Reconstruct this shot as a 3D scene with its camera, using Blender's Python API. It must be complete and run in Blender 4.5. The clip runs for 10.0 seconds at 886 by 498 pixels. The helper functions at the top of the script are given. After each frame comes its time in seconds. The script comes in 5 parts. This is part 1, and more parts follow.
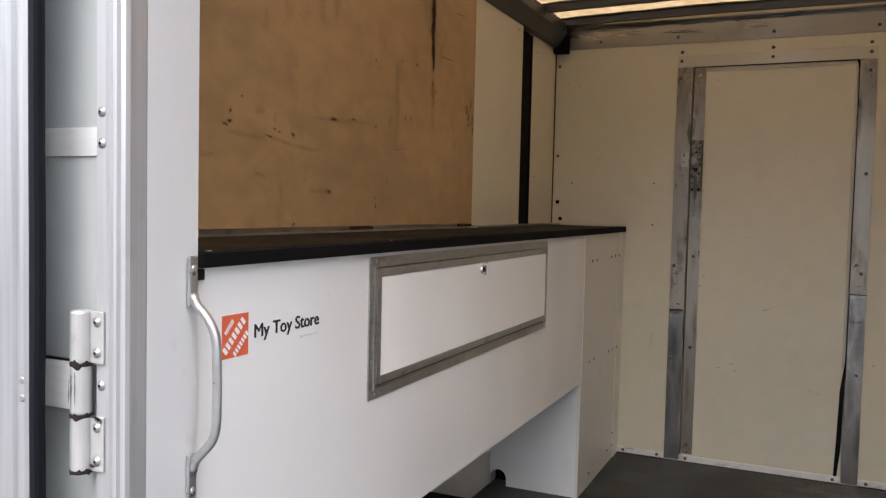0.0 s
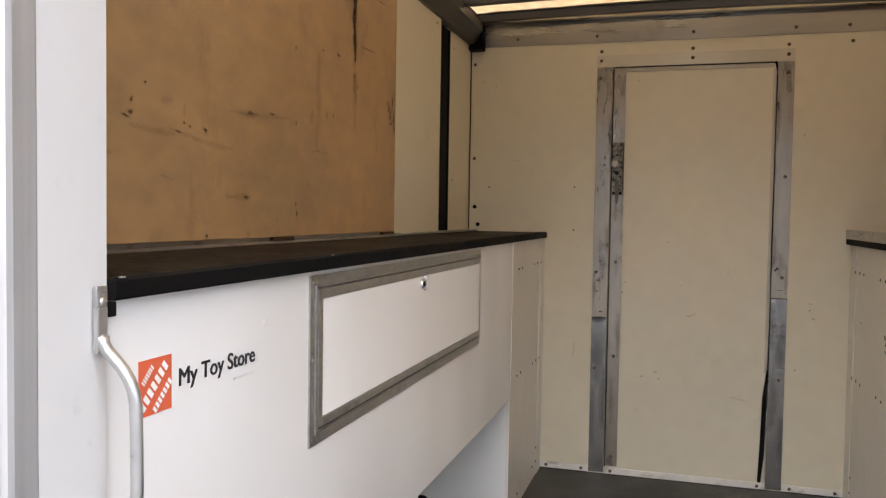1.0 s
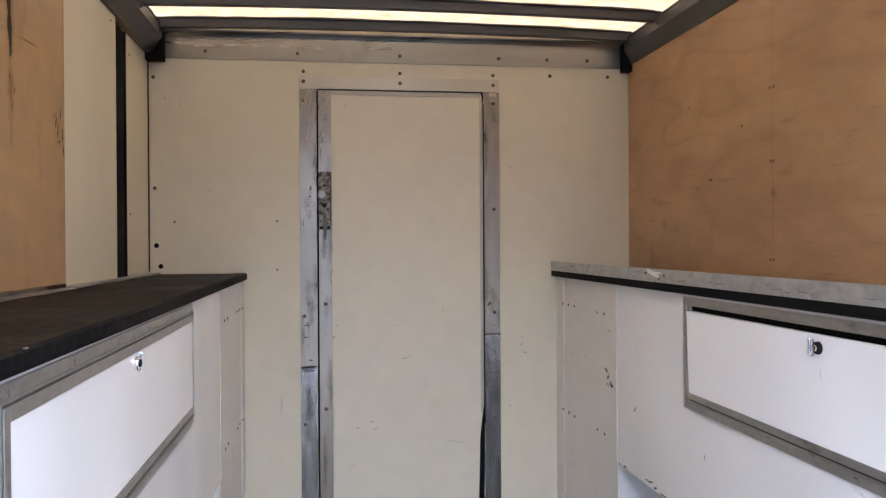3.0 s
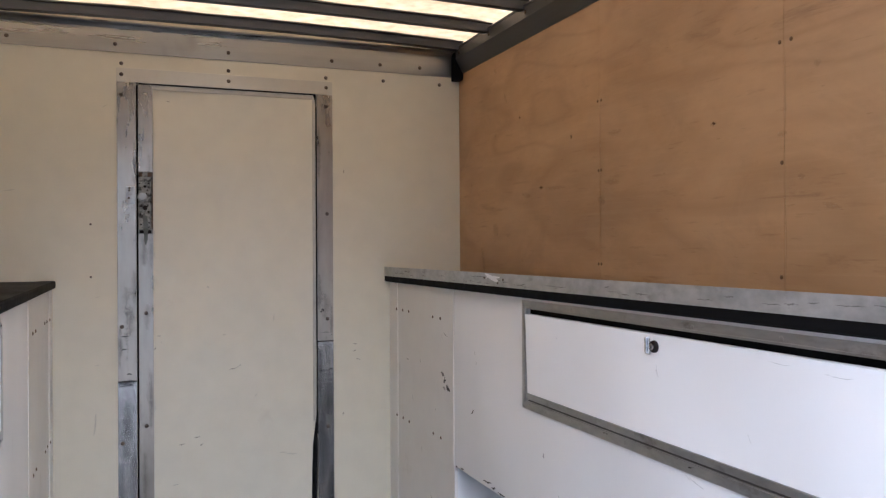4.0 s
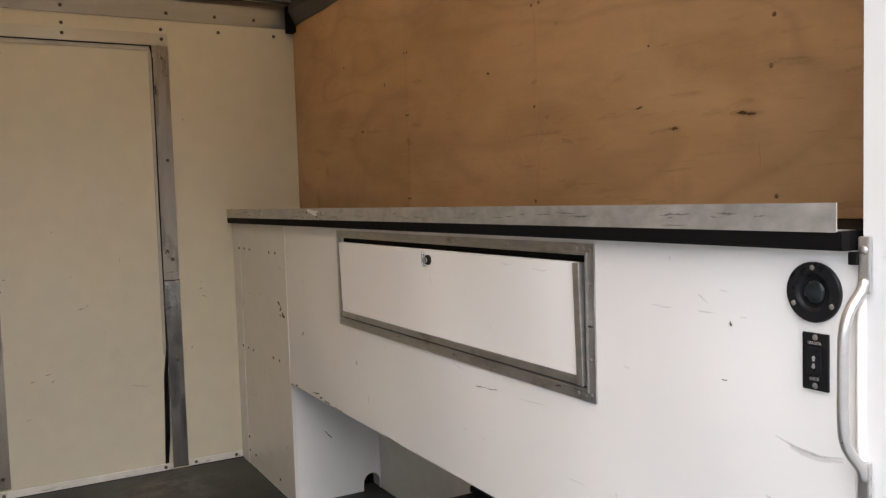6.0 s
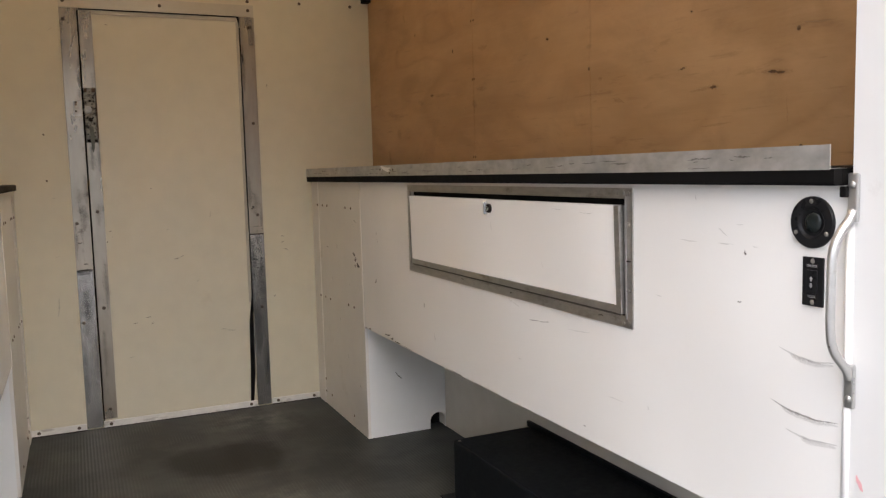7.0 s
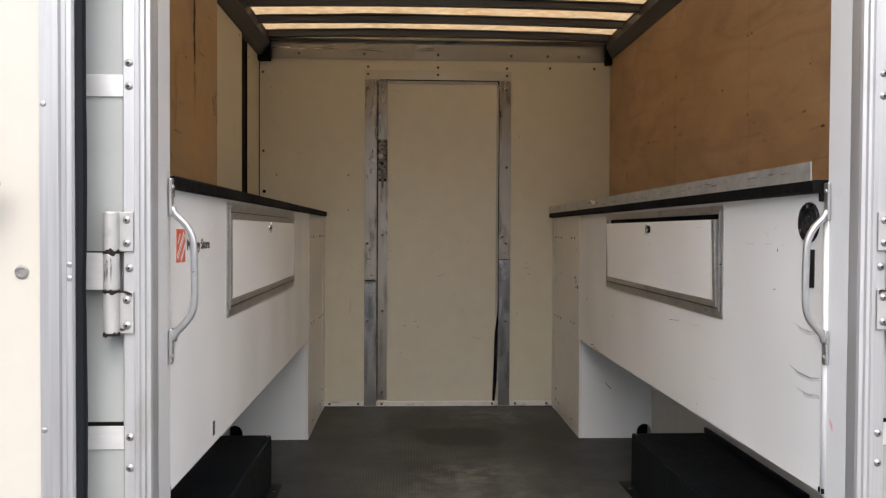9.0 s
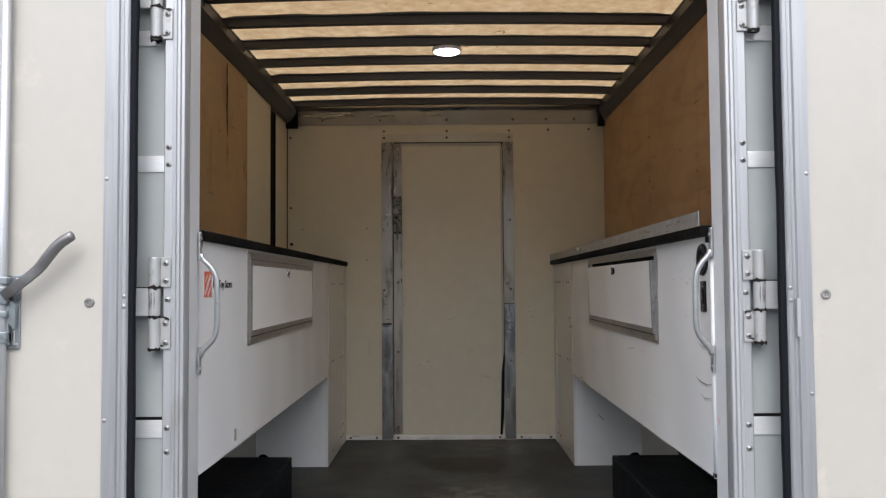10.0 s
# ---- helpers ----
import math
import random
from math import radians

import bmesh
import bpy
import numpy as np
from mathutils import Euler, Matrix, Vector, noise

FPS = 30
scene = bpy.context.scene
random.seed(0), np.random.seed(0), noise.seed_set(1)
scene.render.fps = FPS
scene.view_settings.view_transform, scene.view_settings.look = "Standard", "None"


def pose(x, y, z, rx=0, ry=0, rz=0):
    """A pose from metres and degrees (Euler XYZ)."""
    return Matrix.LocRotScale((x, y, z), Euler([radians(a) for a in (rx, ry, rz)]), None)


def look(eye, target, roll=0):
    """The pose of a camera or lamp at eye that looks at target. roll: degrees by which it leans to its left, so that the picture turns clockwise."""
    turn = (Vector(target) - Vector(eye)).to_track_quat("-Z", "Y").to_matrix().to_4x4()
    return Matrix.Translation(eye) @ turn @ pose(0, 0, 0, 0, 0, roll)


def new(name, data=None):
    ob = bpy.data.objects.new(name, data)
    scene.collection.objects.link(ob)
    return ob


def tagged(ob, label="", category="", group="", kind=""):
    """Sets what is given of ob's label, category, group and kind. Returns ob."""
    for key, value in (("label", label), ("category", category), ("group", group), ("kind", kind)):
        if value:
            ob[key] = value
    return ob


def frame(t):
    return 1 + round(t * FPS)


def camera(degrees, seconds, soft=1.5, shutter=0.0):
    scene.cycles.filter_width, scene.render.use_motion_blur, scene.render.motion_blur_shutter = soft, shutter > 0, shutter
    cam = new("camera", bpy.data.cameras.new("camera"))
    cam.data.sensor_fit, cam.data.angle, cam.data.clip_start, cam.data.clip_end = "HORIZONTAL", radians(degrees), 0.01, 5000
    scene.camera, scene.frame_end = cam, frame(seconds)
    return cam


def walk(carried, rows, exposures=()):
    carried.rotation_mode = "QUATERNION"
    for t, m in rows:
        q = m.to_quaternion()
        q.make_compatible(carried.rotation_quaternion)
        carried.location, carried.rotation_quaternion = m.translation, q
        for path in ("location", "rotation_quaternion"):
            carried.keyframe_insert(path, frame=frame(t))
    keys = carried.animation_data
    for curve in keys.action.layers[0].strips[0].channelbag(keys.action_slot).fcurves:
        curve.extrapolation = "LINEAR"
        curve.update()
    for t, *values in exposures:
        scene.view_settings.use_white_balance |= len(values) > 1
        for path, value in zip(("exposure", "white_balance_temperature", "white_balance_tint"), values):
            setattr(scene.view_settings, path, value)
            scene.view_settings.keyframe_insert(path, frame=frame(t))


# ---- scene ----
cam = camera(57.1, 10.0, soft=1.3)
PATH = [
    (0, (0.189, -0.772, 1.149), (-0.636, 1.048, 1.047), 1.3),
    (0.5, (0.096, -0.677, 1.141), (-0.621, 1.187, 1.041), 1.4),
    (1, (-0.022, -0.589, 1.153), (-0.585, 1.328, 1.067), 0.9),
    (1.5, (-0.127, -0.493, 1.166), (-0.499, 1.471, 1.105), -0.3),
    (2, (-0.174, -0.387, 1.166), (-0.354, 1.604, 1.117), -0.4),
    (2.5, (-0.214, -0.269, 1.187), (-0.187, 1.73, 1.16), -0.2),
    (2.7, (-0.241, -0.234, 1.187), (-0.116, 1.762, 1.169), -0.3),
    (3.8, (-0.359, -0.154, 1.183), (0.279, 1.742, 1.185), -0.2),
    (4, (-0.35, -0.147, 1.183), (0.363, 1.722, 1.185), -0.3),
    (4.5, (-0.333, -0.183, 1.175), (0.557, 1.608, 1.159), -0.3),
    (5, (-0.307, -0.287, 1.161), (0.664, 1.461, 1.115), -0.2),
    (5.5, (-0.302, -0.413, 1.151), (0.687, 1.324, 1.063), -1.0),
    (5.7, (-0.294, -0.455, 1.143), (0.693, 1.281, 1.038), -1.5),
    (6.8, (-0.386, -0.689, 1.107), (0.5, 1.095, 0.929), -1.8),
    (7, (-0.396, -0.732, 1.091), (0.423, 1.082, 0.899), -1.5),
    (7.5, (-0.378, -0.867, 1.062), (0.226, 1.026, 0.837), -0.3),
    (8, (-0.284, -1.051, 1.024), (0.081, 0.905, 0.817), 0.4),
    (8.5, (-0.206, -1.222, 0.996), (-0.01, 0.764, 0.868), 0.3),
    (9, (-0.162, -1.429, 0.974), (-0.076, 0.569, 0.931), 0.3),
    (9.5, (-0.096, -1.622, 0.945), (-0.083, 0.377, 0.976), 0.1),
    (10, (0.005, -1.877, 0.938), (-0.008, 0.121, 1.025), -0.4),
]
EXPOSURES = [
    (0.0, 1.48, 6430, 13), (0.5, 1.7, 6450, 13), (1.0, 1.83, 6550, 13), (1.5, 1.98, 6690, 13), (2.0, 2.17, 6280, 13), (2.5, 2.32, 5620, 15),
    (4.0, 2.19, 5430, 15), (4.5, 2.02, 6150, 13), (5.0, 1.83, 6400, 12), (5.5, 1.74, 6550, 12), (7.0, 1.79, 6750, 13), (7.5, 1.89, 6700, 13),
    (8.0, 1.89, 6750, 12), (8.5, 1.59, 6700, 12), (9.0, 1.24, 6600, 12), (9.5, 1.01, 6400, 12), (10.0, 0.82, 6200, 11),
]
walk(cam, [(t, look(eye, target, roll)) for t, eye, target, roll in PATH], EXPOSURES)

# ---- daylight ----
world = bpy.data.worlds.new("overcast_day")
scene.world = world
world.use_nodes = True
wn = world.node_tree.nodes
sky = wn.new("ShaderNodeTexSky")
sky.sky_type, sky.sun_disc = "NISHITA", False
sky.sun_elevation, sky.sun_rotation = radians(55), radians(180)
sky.air_density, sky.dust_density, sky.ozone_density = 1.0, 3.0, 1.0
cloud = wn.new("ShaderNodeHueSaturation")
cloud.inputs["Saturation"].default_value = 0.47
world.node_tree.links.new(sky.outputs[0], cloud.inputs["Color"])
world.node_tree.links.new(cloud.outputs[0], wn["Background"].inputs[0])
wn["Background"].inputs[1].default_value = 0.2

sun = new("sun", bpy.data.lights.new("sun", "SUN"))
sun.data.energy, sun.data.angle, sun.data.color = 0.9, radians(80), (1.0, 0.98, 0.96)
sun.matrix_world = look((0.0, -5.74, 8.19), (0, 0, 0))


# ---- materials ----
def nodes_of(name):
    m = bpy.data.materials.new(name)
    m.use_nodes = True
    return m, m.node_tree.nodes, m.node_tree.links, m.node_tree.nodes["Principled BSDF"]


def surface(name, base, rough=0.5, metal=0.0, grain=(1, 1, 1), fine=60.0, broad=3.0, vary=0.12, bump=0.05,
            dirt=None, dirt_amount=0.0, dirt_scale=5.0, dirt_size=(1, 1, 1), dirt_detail=9, spec=0.5, coat=0.0, gloss_vary=1.0, wavy=0.0):
    """A worn, two-scale surface. grain stretches the fine noise; dirt is a colour that shows in ragged patches."""
    m, n, l, b = nodes_of(name)
    tc = n.new("ShaderNodeTexCoord")
    mp = n.new("ShaderNodeMapping")
    mp.inputs["Scale"].default_value = grain
    l.new(tc.outputs["Object"], mp.inputs["Vector"])
    n1 = n.new("ShaderNodeTexNoise")
    n1.inputs["Scale"].default_value, n1.inputs["Detail"].default_value = fine, 6
    l.new(mp.outputs[0], n1.inputs["Vector"])
    n2 = n.new("ShaderNodeTexNoise")
    n2.inputs["Scale"].default_value, n2.inputs["Detail"].default_value = broad, 4
    l.new(mp.outputs[0], n2.inputs["Vector"])
    add = n.new("ShaderNodeMath")
    add.operation = "ADD"
    l.new(n1.outputs["Fac"], add.inputs[0])
    l.new(n2.outputs["Fac"], add.inputs[1])
    ramp = n.new("ShaderNodeMapRange")
    ramp.inputs["From Min"].default_value, ramp.inputs["From Max"].default_value = 0.6, 1.4
    ramp.inputs["To Min"].default_value, ramp.inputs["To Max"].default_value = 1 - vary, 1 + vary
    l.new(add.outputs[0], ramp.inputs["Value"])
    hsv = n.new("ShaderNodeHueSaturation")
    hsv.inputs["Color"].default_value = (*base, 1)
    l.new(ramp.outputs[0], hsv.inputs["Value"])
    colour = hsv.outputs[0]
    rr = n.new("ShaderNodeMapRange")
    rr.inputs["From Min"].default_value, rr.inputs["From Max"].default_value = 0.6, 1.4
    rr.inputs["To Min"].default_value, rr.inputs["To Max"].default_value = rough * (1 - 0.2 * gloss_vary), min(1.0, rough * (1 + 0.25 * gloss_vary))
    l.new(add.outputs[0], rr.inputs["Value"])
    if dirt:
        dm = n.new("ShaderNodeMapping")
        dm.inputs["Scale"].default_value = dirt_size
        l.new(tc.outputs["Object"], dm.inputs["Vector"])
        n3 = n.new("ShaderNodeTexNoise")
        n3.inputs["Scale"].default_value, n3.inputs["Detail"].default_value, n3.inputs["Roughness"].default_value = dirt_scale, dirt_detail, 0.65
        l.new(dm.outputs[0], n3.inputs["Vector"])
        dr = n.new("ShaderNodeMapRange")
        dr.inputs["From Min"].default_value, dr.inputs["From Max"].default_value = 0.66 - 0.3 * dirt_amount, 0.82 - 0.3 * dirt_amount
        l.new(n3.outputs["Fac"], dr.inputs["Value"])
        mix = n.new("ShaderNodeMix")
        mix.data_type = "RGBA"
        l.new(dr.outputs[0], mix.inputs["Factor"])
        l.new(colour, mix.inputs["A"])
        mix.inputs["B"].default_value = (*dirt, 1)
        colour = mix.outputs["Result"]
    l.new(colour, b.inputs["Base Color"])
    l.new(rr.outputs[0], b.inputs["Roughness"])
    b.inputs["Metallic"].default_value = metal
    b.inputs["Specular IOR Level"].default_value = spec
    b.inputs["Coat Weight"].default_value = coat
    if bump:
        bp = n.new("ShaderNodeBump")
        bp.inputs["Strength"].default_value, bp.inputs["Distance"].default_value = bump, 0.01
        l.new(n1.outputs["Fac"], bp.inputs["Height"])
        l.new(bp.outputs[0], b.inputs["Normal"])
    if wavy:
        nw = n.new("ShaderNodeTexNoise")
        nw.inputs["Scale"].default_value, nw.inputs["Detail"].default_value = 3.2, 0
        l.new(tc.outputs["Object"], nw.inputs["Vector"])
        bw = n.new("ShaderNodeBump")
        bw.inputs["Strength"].default_value, bw.inputs["Distance"].default_value = 1.0, wavy
        l.new(nw.outputs["Fac"], bw.inputs["Height"])
        l.new(bw.outputs[0], b.inputs["Normal"])
    return m


SIDE_SKIN = surface("dusty_inner_skin", (0.6, 0.58, 0.52), 0.35, fine=14, broad=2, vary=0.08, bump=0.02, dirt=(0.3, 0.27, 0.23), dirt_amount=0.15, dirt_scale=5)
PANEL_CREAM = surface("cream_door_panel", (0.64, 0.598, 0.474), 0.4, fine=14, broad=1.2, vary=0.05, bump=0.02, dirt=(0.53, 0.47, 0.36), dirt_amount=0.06, dirt_scale=3, wavy=0.01)
CREAM = surface("cream_liner", (0.635, 0.587, 0.452), 0.42, fine=14, broad=1.2, vary=0.05, bump=0.03,
                dirt=(0.52, 0.46, 0.35), dirt_amount=0.06, dirt_scale=3)
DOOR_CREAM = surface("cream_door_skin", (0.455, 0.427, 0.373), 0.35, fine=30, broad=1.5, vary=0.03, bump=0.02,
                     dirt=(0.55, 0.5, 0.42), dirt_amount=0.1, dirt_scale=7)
WHITE = surface("white_enamel", (0.79, 0.786, 0.768), 0.24, fine=9, broad=1.2, vary=0.012, bump=0.0, gloss_vary=0.0, wavy=0.012)
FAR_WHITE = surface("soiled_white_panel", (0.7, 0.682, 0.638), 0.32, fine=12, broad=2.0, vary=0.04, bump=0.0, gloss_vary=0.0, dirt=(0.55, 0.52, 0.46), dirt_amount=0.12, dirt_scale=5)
JAMB_WHITE = surface("aged_white_jamb", (0.665, 0.665, 0.657), 0.35, fine=9, broad=1.2, vary=0.02, bump=0.0, gloss_vary=0.0, dirt=(0.55, 0.54, 0.52), dirt_amount=0.05, dirt_scale=12)
END_WHITE = surface("cool_white_board", (0.74, 0.75, 0.74), 0.4, fine=12, broad=2.0, vary=0.03, bump=0.0)
HATCH_WHITE = surface("white_hatch_skin", (0.88, 0.873, 0.85), 0.3, fine=7, broad=1.0, vary=0.01, bump=0.0, gloss_vary=0.0, wavy=0.015)
# Base colour lowered to carry the shade that the open doors cast.
SHADED_SKIN = surface("shaded_grey_white_skin", (0.37, 0.388, 0.373), 0.35, fine=20, broad=2.0, vary=0.04, bump=0.02)
ALU = surface("brushed_aluminium", (0.36, 0.322, 0.27), 0.28, 0.92, grain=(1, 1, 0.25), fine=30, broad=6, vary=0.2, bump=0.004,
              dirt=(0.25, 0.235, 0.215), dirt_amount=0.16, dirt_scale=14, dirt_size=(1, 1, 0.35), gloss_vary=0.3)
TRIM_PAINT = surface("cream_overpainted_metal", (0.54, 0.505, 0.42), 0.32, 0.3, fine=30, broad=4, vary=0.06, bump=0.01,
                     dirt=(0.3, 0.24, 0.2), dirt_amount=0.06, dirt_scale=16, dirt_size=(0.4, 1, 1), gloss_vary=0.0)
ALU_H = surface("brushed_aluminium_lengthwise", (0.42, 0.41, 0.39), 0.38, 0.9, grain=(1, 0.5, 1.5), fine=60, broad=9, vary=0.22, bump=0.012,
                dirt=(0.2, 0.185, 0.16), dirt_amount=0.3, dirt_scale=16, dirt_size=(1, 0.5, 1), gloss_vary=0.5)
# Its dirt colour paints in the header's blurred dark reflections.
ALU_X = surface("brushed_aluminium_with_reflections", (0.37, 0.358, 0.33), 0.3, 0.95, grain=(0.15, 1, 2.5), fine=24, broad=2.2, vary=0.1, bump=0.0, gloss_vary=1.2, dirt=(0.2, 0.19, 0.17), dirt_amount=0.2, dirt_scale=4, dirt_size=(1, 1, 0.5), dirt_detail=3)
ALU_DIRTY = surface("scuffed_aluminium", (0.34, 0.33, 0.31), 0.22, 0.95, grain=(1, 1, 0.4), fine=30, broad=7, vary=0.24, bump=0.006,
                    dirt=(0.14, 0.13, 0.125), dirt_amount=0.25, dirt_scale=15, dirt_size=(1, 1, 0.4), gloss_vary=0.4)
DOOR_EDGE = surface("grey_edge_and_shading", (0.46, 0.43, 0.36), 0.45, 0.3, fine=30, broad=5, vary=0.12, bump=0.01)
BASE_PAINT = surface("scuffed_base_paint", (0.74, 0.72, 0.68), 0.4, 0.2, fine=30, vary=0.12, dirt=(0.34, 0.3, 0.26), dirt_amount=0.4, dirt_scale=9, dirt_size=(1, 1, 3))
POST_ALU = surface("extruded_aluminium", (0.46, 0.46, 0.457), 0.42, 0.55, grain=(20, 20, 0.4), fine=8, broad=1.0, vary=0.1, bump=0.02,
                   dirt=(0.34, 0.33, 0.31), dirt_amount=0.2, dirt_scale=9, dirt_size=(1, 1, 0.3))
DOOR_ALU = surface("weathered_door_extrusion", (0.385, 0.385, 0.385), 0.42, 0.6, grain=(20, 20, 0.4), fine=8, broad=1.0, vary=0.16, bump=0.02,
                   dirt=(0.31, 0.31, 0.305), dirt_amount=0.22, dirt_scale=9, dirt_size=(1, 1, 0.3))
STRAP = surface("pale_strap_metal", (0.78, 0.78, 0.76), 0.36, 0.45, grain=(0.4, 1, 4), fine=40, vary=0.08)
HINGE = surface("painted_hinge_metal", (0.41, 0.405, 0.39), 0.38, 0.4, fine=40, vary=0.1, dirt=(0.24, 0.205, 0.17), dirt_amount=0.28, dirt_scale=26, gloss_vary=0.3)
RUST = surface("black_rusty_grime", (0.015, 0.011, 0.009), 0.8, fine=80, vary=0.3, spec=.2)
GRIME = surface("grey_grime", (0.1, 0.095, 0.09), 0.55, 0.3, fine=80, vary=0.4, dirt=(0.3, 0.29, 0.28), dirt_amount=0.45, dirt_scale=60)
HINGE_DARK = surface("dark_hinge_metal", (0.1, 0.095, 0.09), 0.5, 0.7, fine=80, vary=0.3)
LATCH = surface("grimy_latch_metal", (0.24, 0.225, 0.19), 0.45, 0.6, fine=60, vary=0.3, dirt=(0.022, 0.018, 0.014), dirt_amount=0.66, dirt_scale=48)
LEVER_GREEN = surface("dark_greasy_lever", (0.1, 0.1, 0.078), 0.45, 0.4, fine=80, vary=0.3)
LATCH_BROWN = surface("brown_latch_rust", (0.1, 0.06, 0.035), 0.7, 0.2, fine=80, vary=0.35)
BOLT = surface("zinc_bolt", (0.32, 0.315, 0.3), 0.42, 0.7, fine=200, vary=0.15)
STUD = surface("grey_stud_metal", (0.26, 0.25, 0.23), 0.5, 0.6, fine=120, vary=0.2, dirt=(0.06, 0.05, 0.04), dirt_amount=0.4, dirt_scale=50)
DARK_RIVET = surface("tarnished_rivet", (0.13, 0.1, 0.075), 0.55, 0.6, fine=200, vary=0.25)
PLY, pn, plk, pb = nodes_of("birch_ply_worn")
ptc = pn.new("ShaderNodeTexCoord")


def ply_noise(scale, size, detail=6, rough=0.6, bend=0.0):
    mp = pn.new("ShaderNodeMapping")
    mp.inputs["Scale"].default_value = size
    plk.new(ptc.outputs["Object"], mp.inputs["Vector"])
    t = pn.new("ShaderNodeTexNoise")
    t.inputs["Scale"].default_value, t.inputs["Detail"].default_value, t.inputs["Roughness"].default_value, t.inputs["Distortion"].default_value = scale, detail, rough, bend
    plk.new(mp.outputs[0], t.inputs["Vector"])
    return t.outputs["Fac"]


def ply_blend(a, b, fac, lo, hi, top=1.0):
    mr = pn.new("ShaderNodeMapRange")
    mr.inputs["From Min"].default_value, mr.inputs["From Max"].default_value, mr.inputs["To Max"].default_value = lo, hi, top
    plk.new(fac, mr.inputs["Value"])
    mx_ = pn.new("ShaderNodeMix")
    mx_.data_type = "RGBA"
    plk.new(mr.outputs[0], mx_.inputs["Factor"])
    if isinstance(a, tuple):
        mx_.inputs["A"].default_value = (*a, 1)
    else:
        plk.new(a, mx_.inputs["A"])
    mx_.inputs["B"].default_value = (*b, 1)
    return mx_.outputs["Result"]


def ply_rings(scale, size, bend, turns):
    """0 to 1 in long contour bands, like the cathedral figure of peeled veneer."""
    mu = pn.new("ShaderNodeMath")
    mu.operation = "MULTIPLY"
    plk.new(ply_noise(scale, size, 2.5, 0.5, bend), mu.inputs[0])
    mu.inputs[1].default_value = turns
    si = pn.new("ShaderNodeMath")
    si.operation = "PINGPONG"
    plk.new(mu.outputs[0], si.inputs[0])
    si.inputs[1].default_value = 1.0
    return si.outputs[0]


pcol = ply_blend((0.43, 0.257, 0.122), (0.325, 0.185, 0.083), ply_noise(1.3, (1, 0.9, 1.7), 5, 0.6, 0.6), 0.38, 0.66)
pcol = ply_blend(pcol, (0.27, 0.142, 0.058), ply_rings(0.9, (1, 0.75, 2.1), 0.7, 15), 0.58, 1.0, 0.43)
pcol = ply_blend(pcol, (0.27, 0.15, 0.07), ply_noise(3.4, (1, 0.8, 1.5), 7, 0.7, 0.8), 0.5, 0.74, 0.58)
pcol = ply_blend(pcol, (0.54, 0.34, 0.175), ply_noise(2.3, (1, 0.6, 1.8), 6, 0.65, 0.5), 0.5, 0.75, 0.45)
pcol = ply_blend(pcol, (0.52, 0.335, 0.18), ply_noise(22, (1, 0.14, 4), 5, 0.6), 0.5, 0.75, 0.16)
pcol = ply_blend(pcol, (0.22, 0.115, 0.05), ply_noise(10, (1, 0.3, 1.8), 7, 0.7, 0.3), 0.6, 0.74, 0.7)
pcol = ply_blend(pcol, (0.2, 0.105, 0.045), ply_noise(34, (1, 0.2, 2.2), 4, 0.6), 0.63, 0.75, 0.45)
plk.new(pcol, pb.inputs["Base Color"])
pb.inputs["Roughness"].default_value = 0.42
pbp = pn.new("ShaderNodeBump")
pbp.inputs["Strength"].default_value, pbp.inputs["Distance"].default_value = 0.05, 0.01
plk.new(ply_noise(30, (1, 0.2, 4)), pbp.inputs["Height"])
plk.new(pbp.outputs[0], pb.inputs["Normal"])
PLY_OLD = surface("brown_ply_scuffed", (0.41, 0.258, 0.118), 0.42, grain=(1, 1, 1.6), fine=12, broad=1.7, vary=0.24, bump=0.03,
                  dirt=(0.24, 0.135, 0.062), dirt_amount=0.3, dirt_scale=3.2, dirt_size=(1, 1.3, 0.8))
GOUGE = surface("dark_gouge", (0.06, 0.035, 0.02), 0.8, fine=90, vary=0.3, spec=.1)
RUB = surface("pale_rub", (0.55, 0.42, 0.3), 0.7, fine=60, vary=0.2)
SCRATCH = surface("dark_rub_scratch", (0.36, 0.35, 0.34), 0.6, fine=120, vary=0.2)
PLY_GOUGE = surface("brown_gouge", (0.17, 0.09, 0.042), 0.8, fine=90, vary=0.3, spec=0.1)
LIP_SCUFF = surface("dark_metal_scuff", (0.2, 0.19, 0.17), 0.6, 0.4, fine=120, vary=0.3)
MARK = surface("grey_scuff", (0.55, 0.54, 0.52), 0.6, fine=120, vary=0.3)
DOOR_MARK = surface("brown_scuff", (0.27, 0.23, 0.18), 0.6, fine=120, vary=0.3)
RUBBER = surface("black_rubber", (0.0075, 0.007, 0.0068), 0.62, fine=60, vary=0.2, bump=0.015, spec=.05)
SEAL = surface("weathered_seal_rubber", (0.007, 0.008, 0.01), 0.6, grain=(1, 1, 0.2), fine=40, vary=0.25, bump=0.02, spec=0.12)
TOP_MAT = surface("black_counter_mat", (0.0095, 0.0088, 0.008), 0.5, fine=50, broad=4, vary=0.3, bump=0.06,
                  dirt=(0.045, 0.038, 0.03), dirt_amount=0.12, dirt_scale=8, spec=.05)
BOX_BLACK = surface("black_painted_steel", (0.007, 0.0085, 0.0105), 0.42, fine=50, broad=4, vary=0.25, bump=0.03, spec=.1, dirt=(0.03, 0.03, 0.03), dirt_amount=0.15, dirt_scale=9)
DECK, dn, dl, db = nodes_of("worn_black_deck")
dtc = dn.new("ShaderNodeTexCoord")


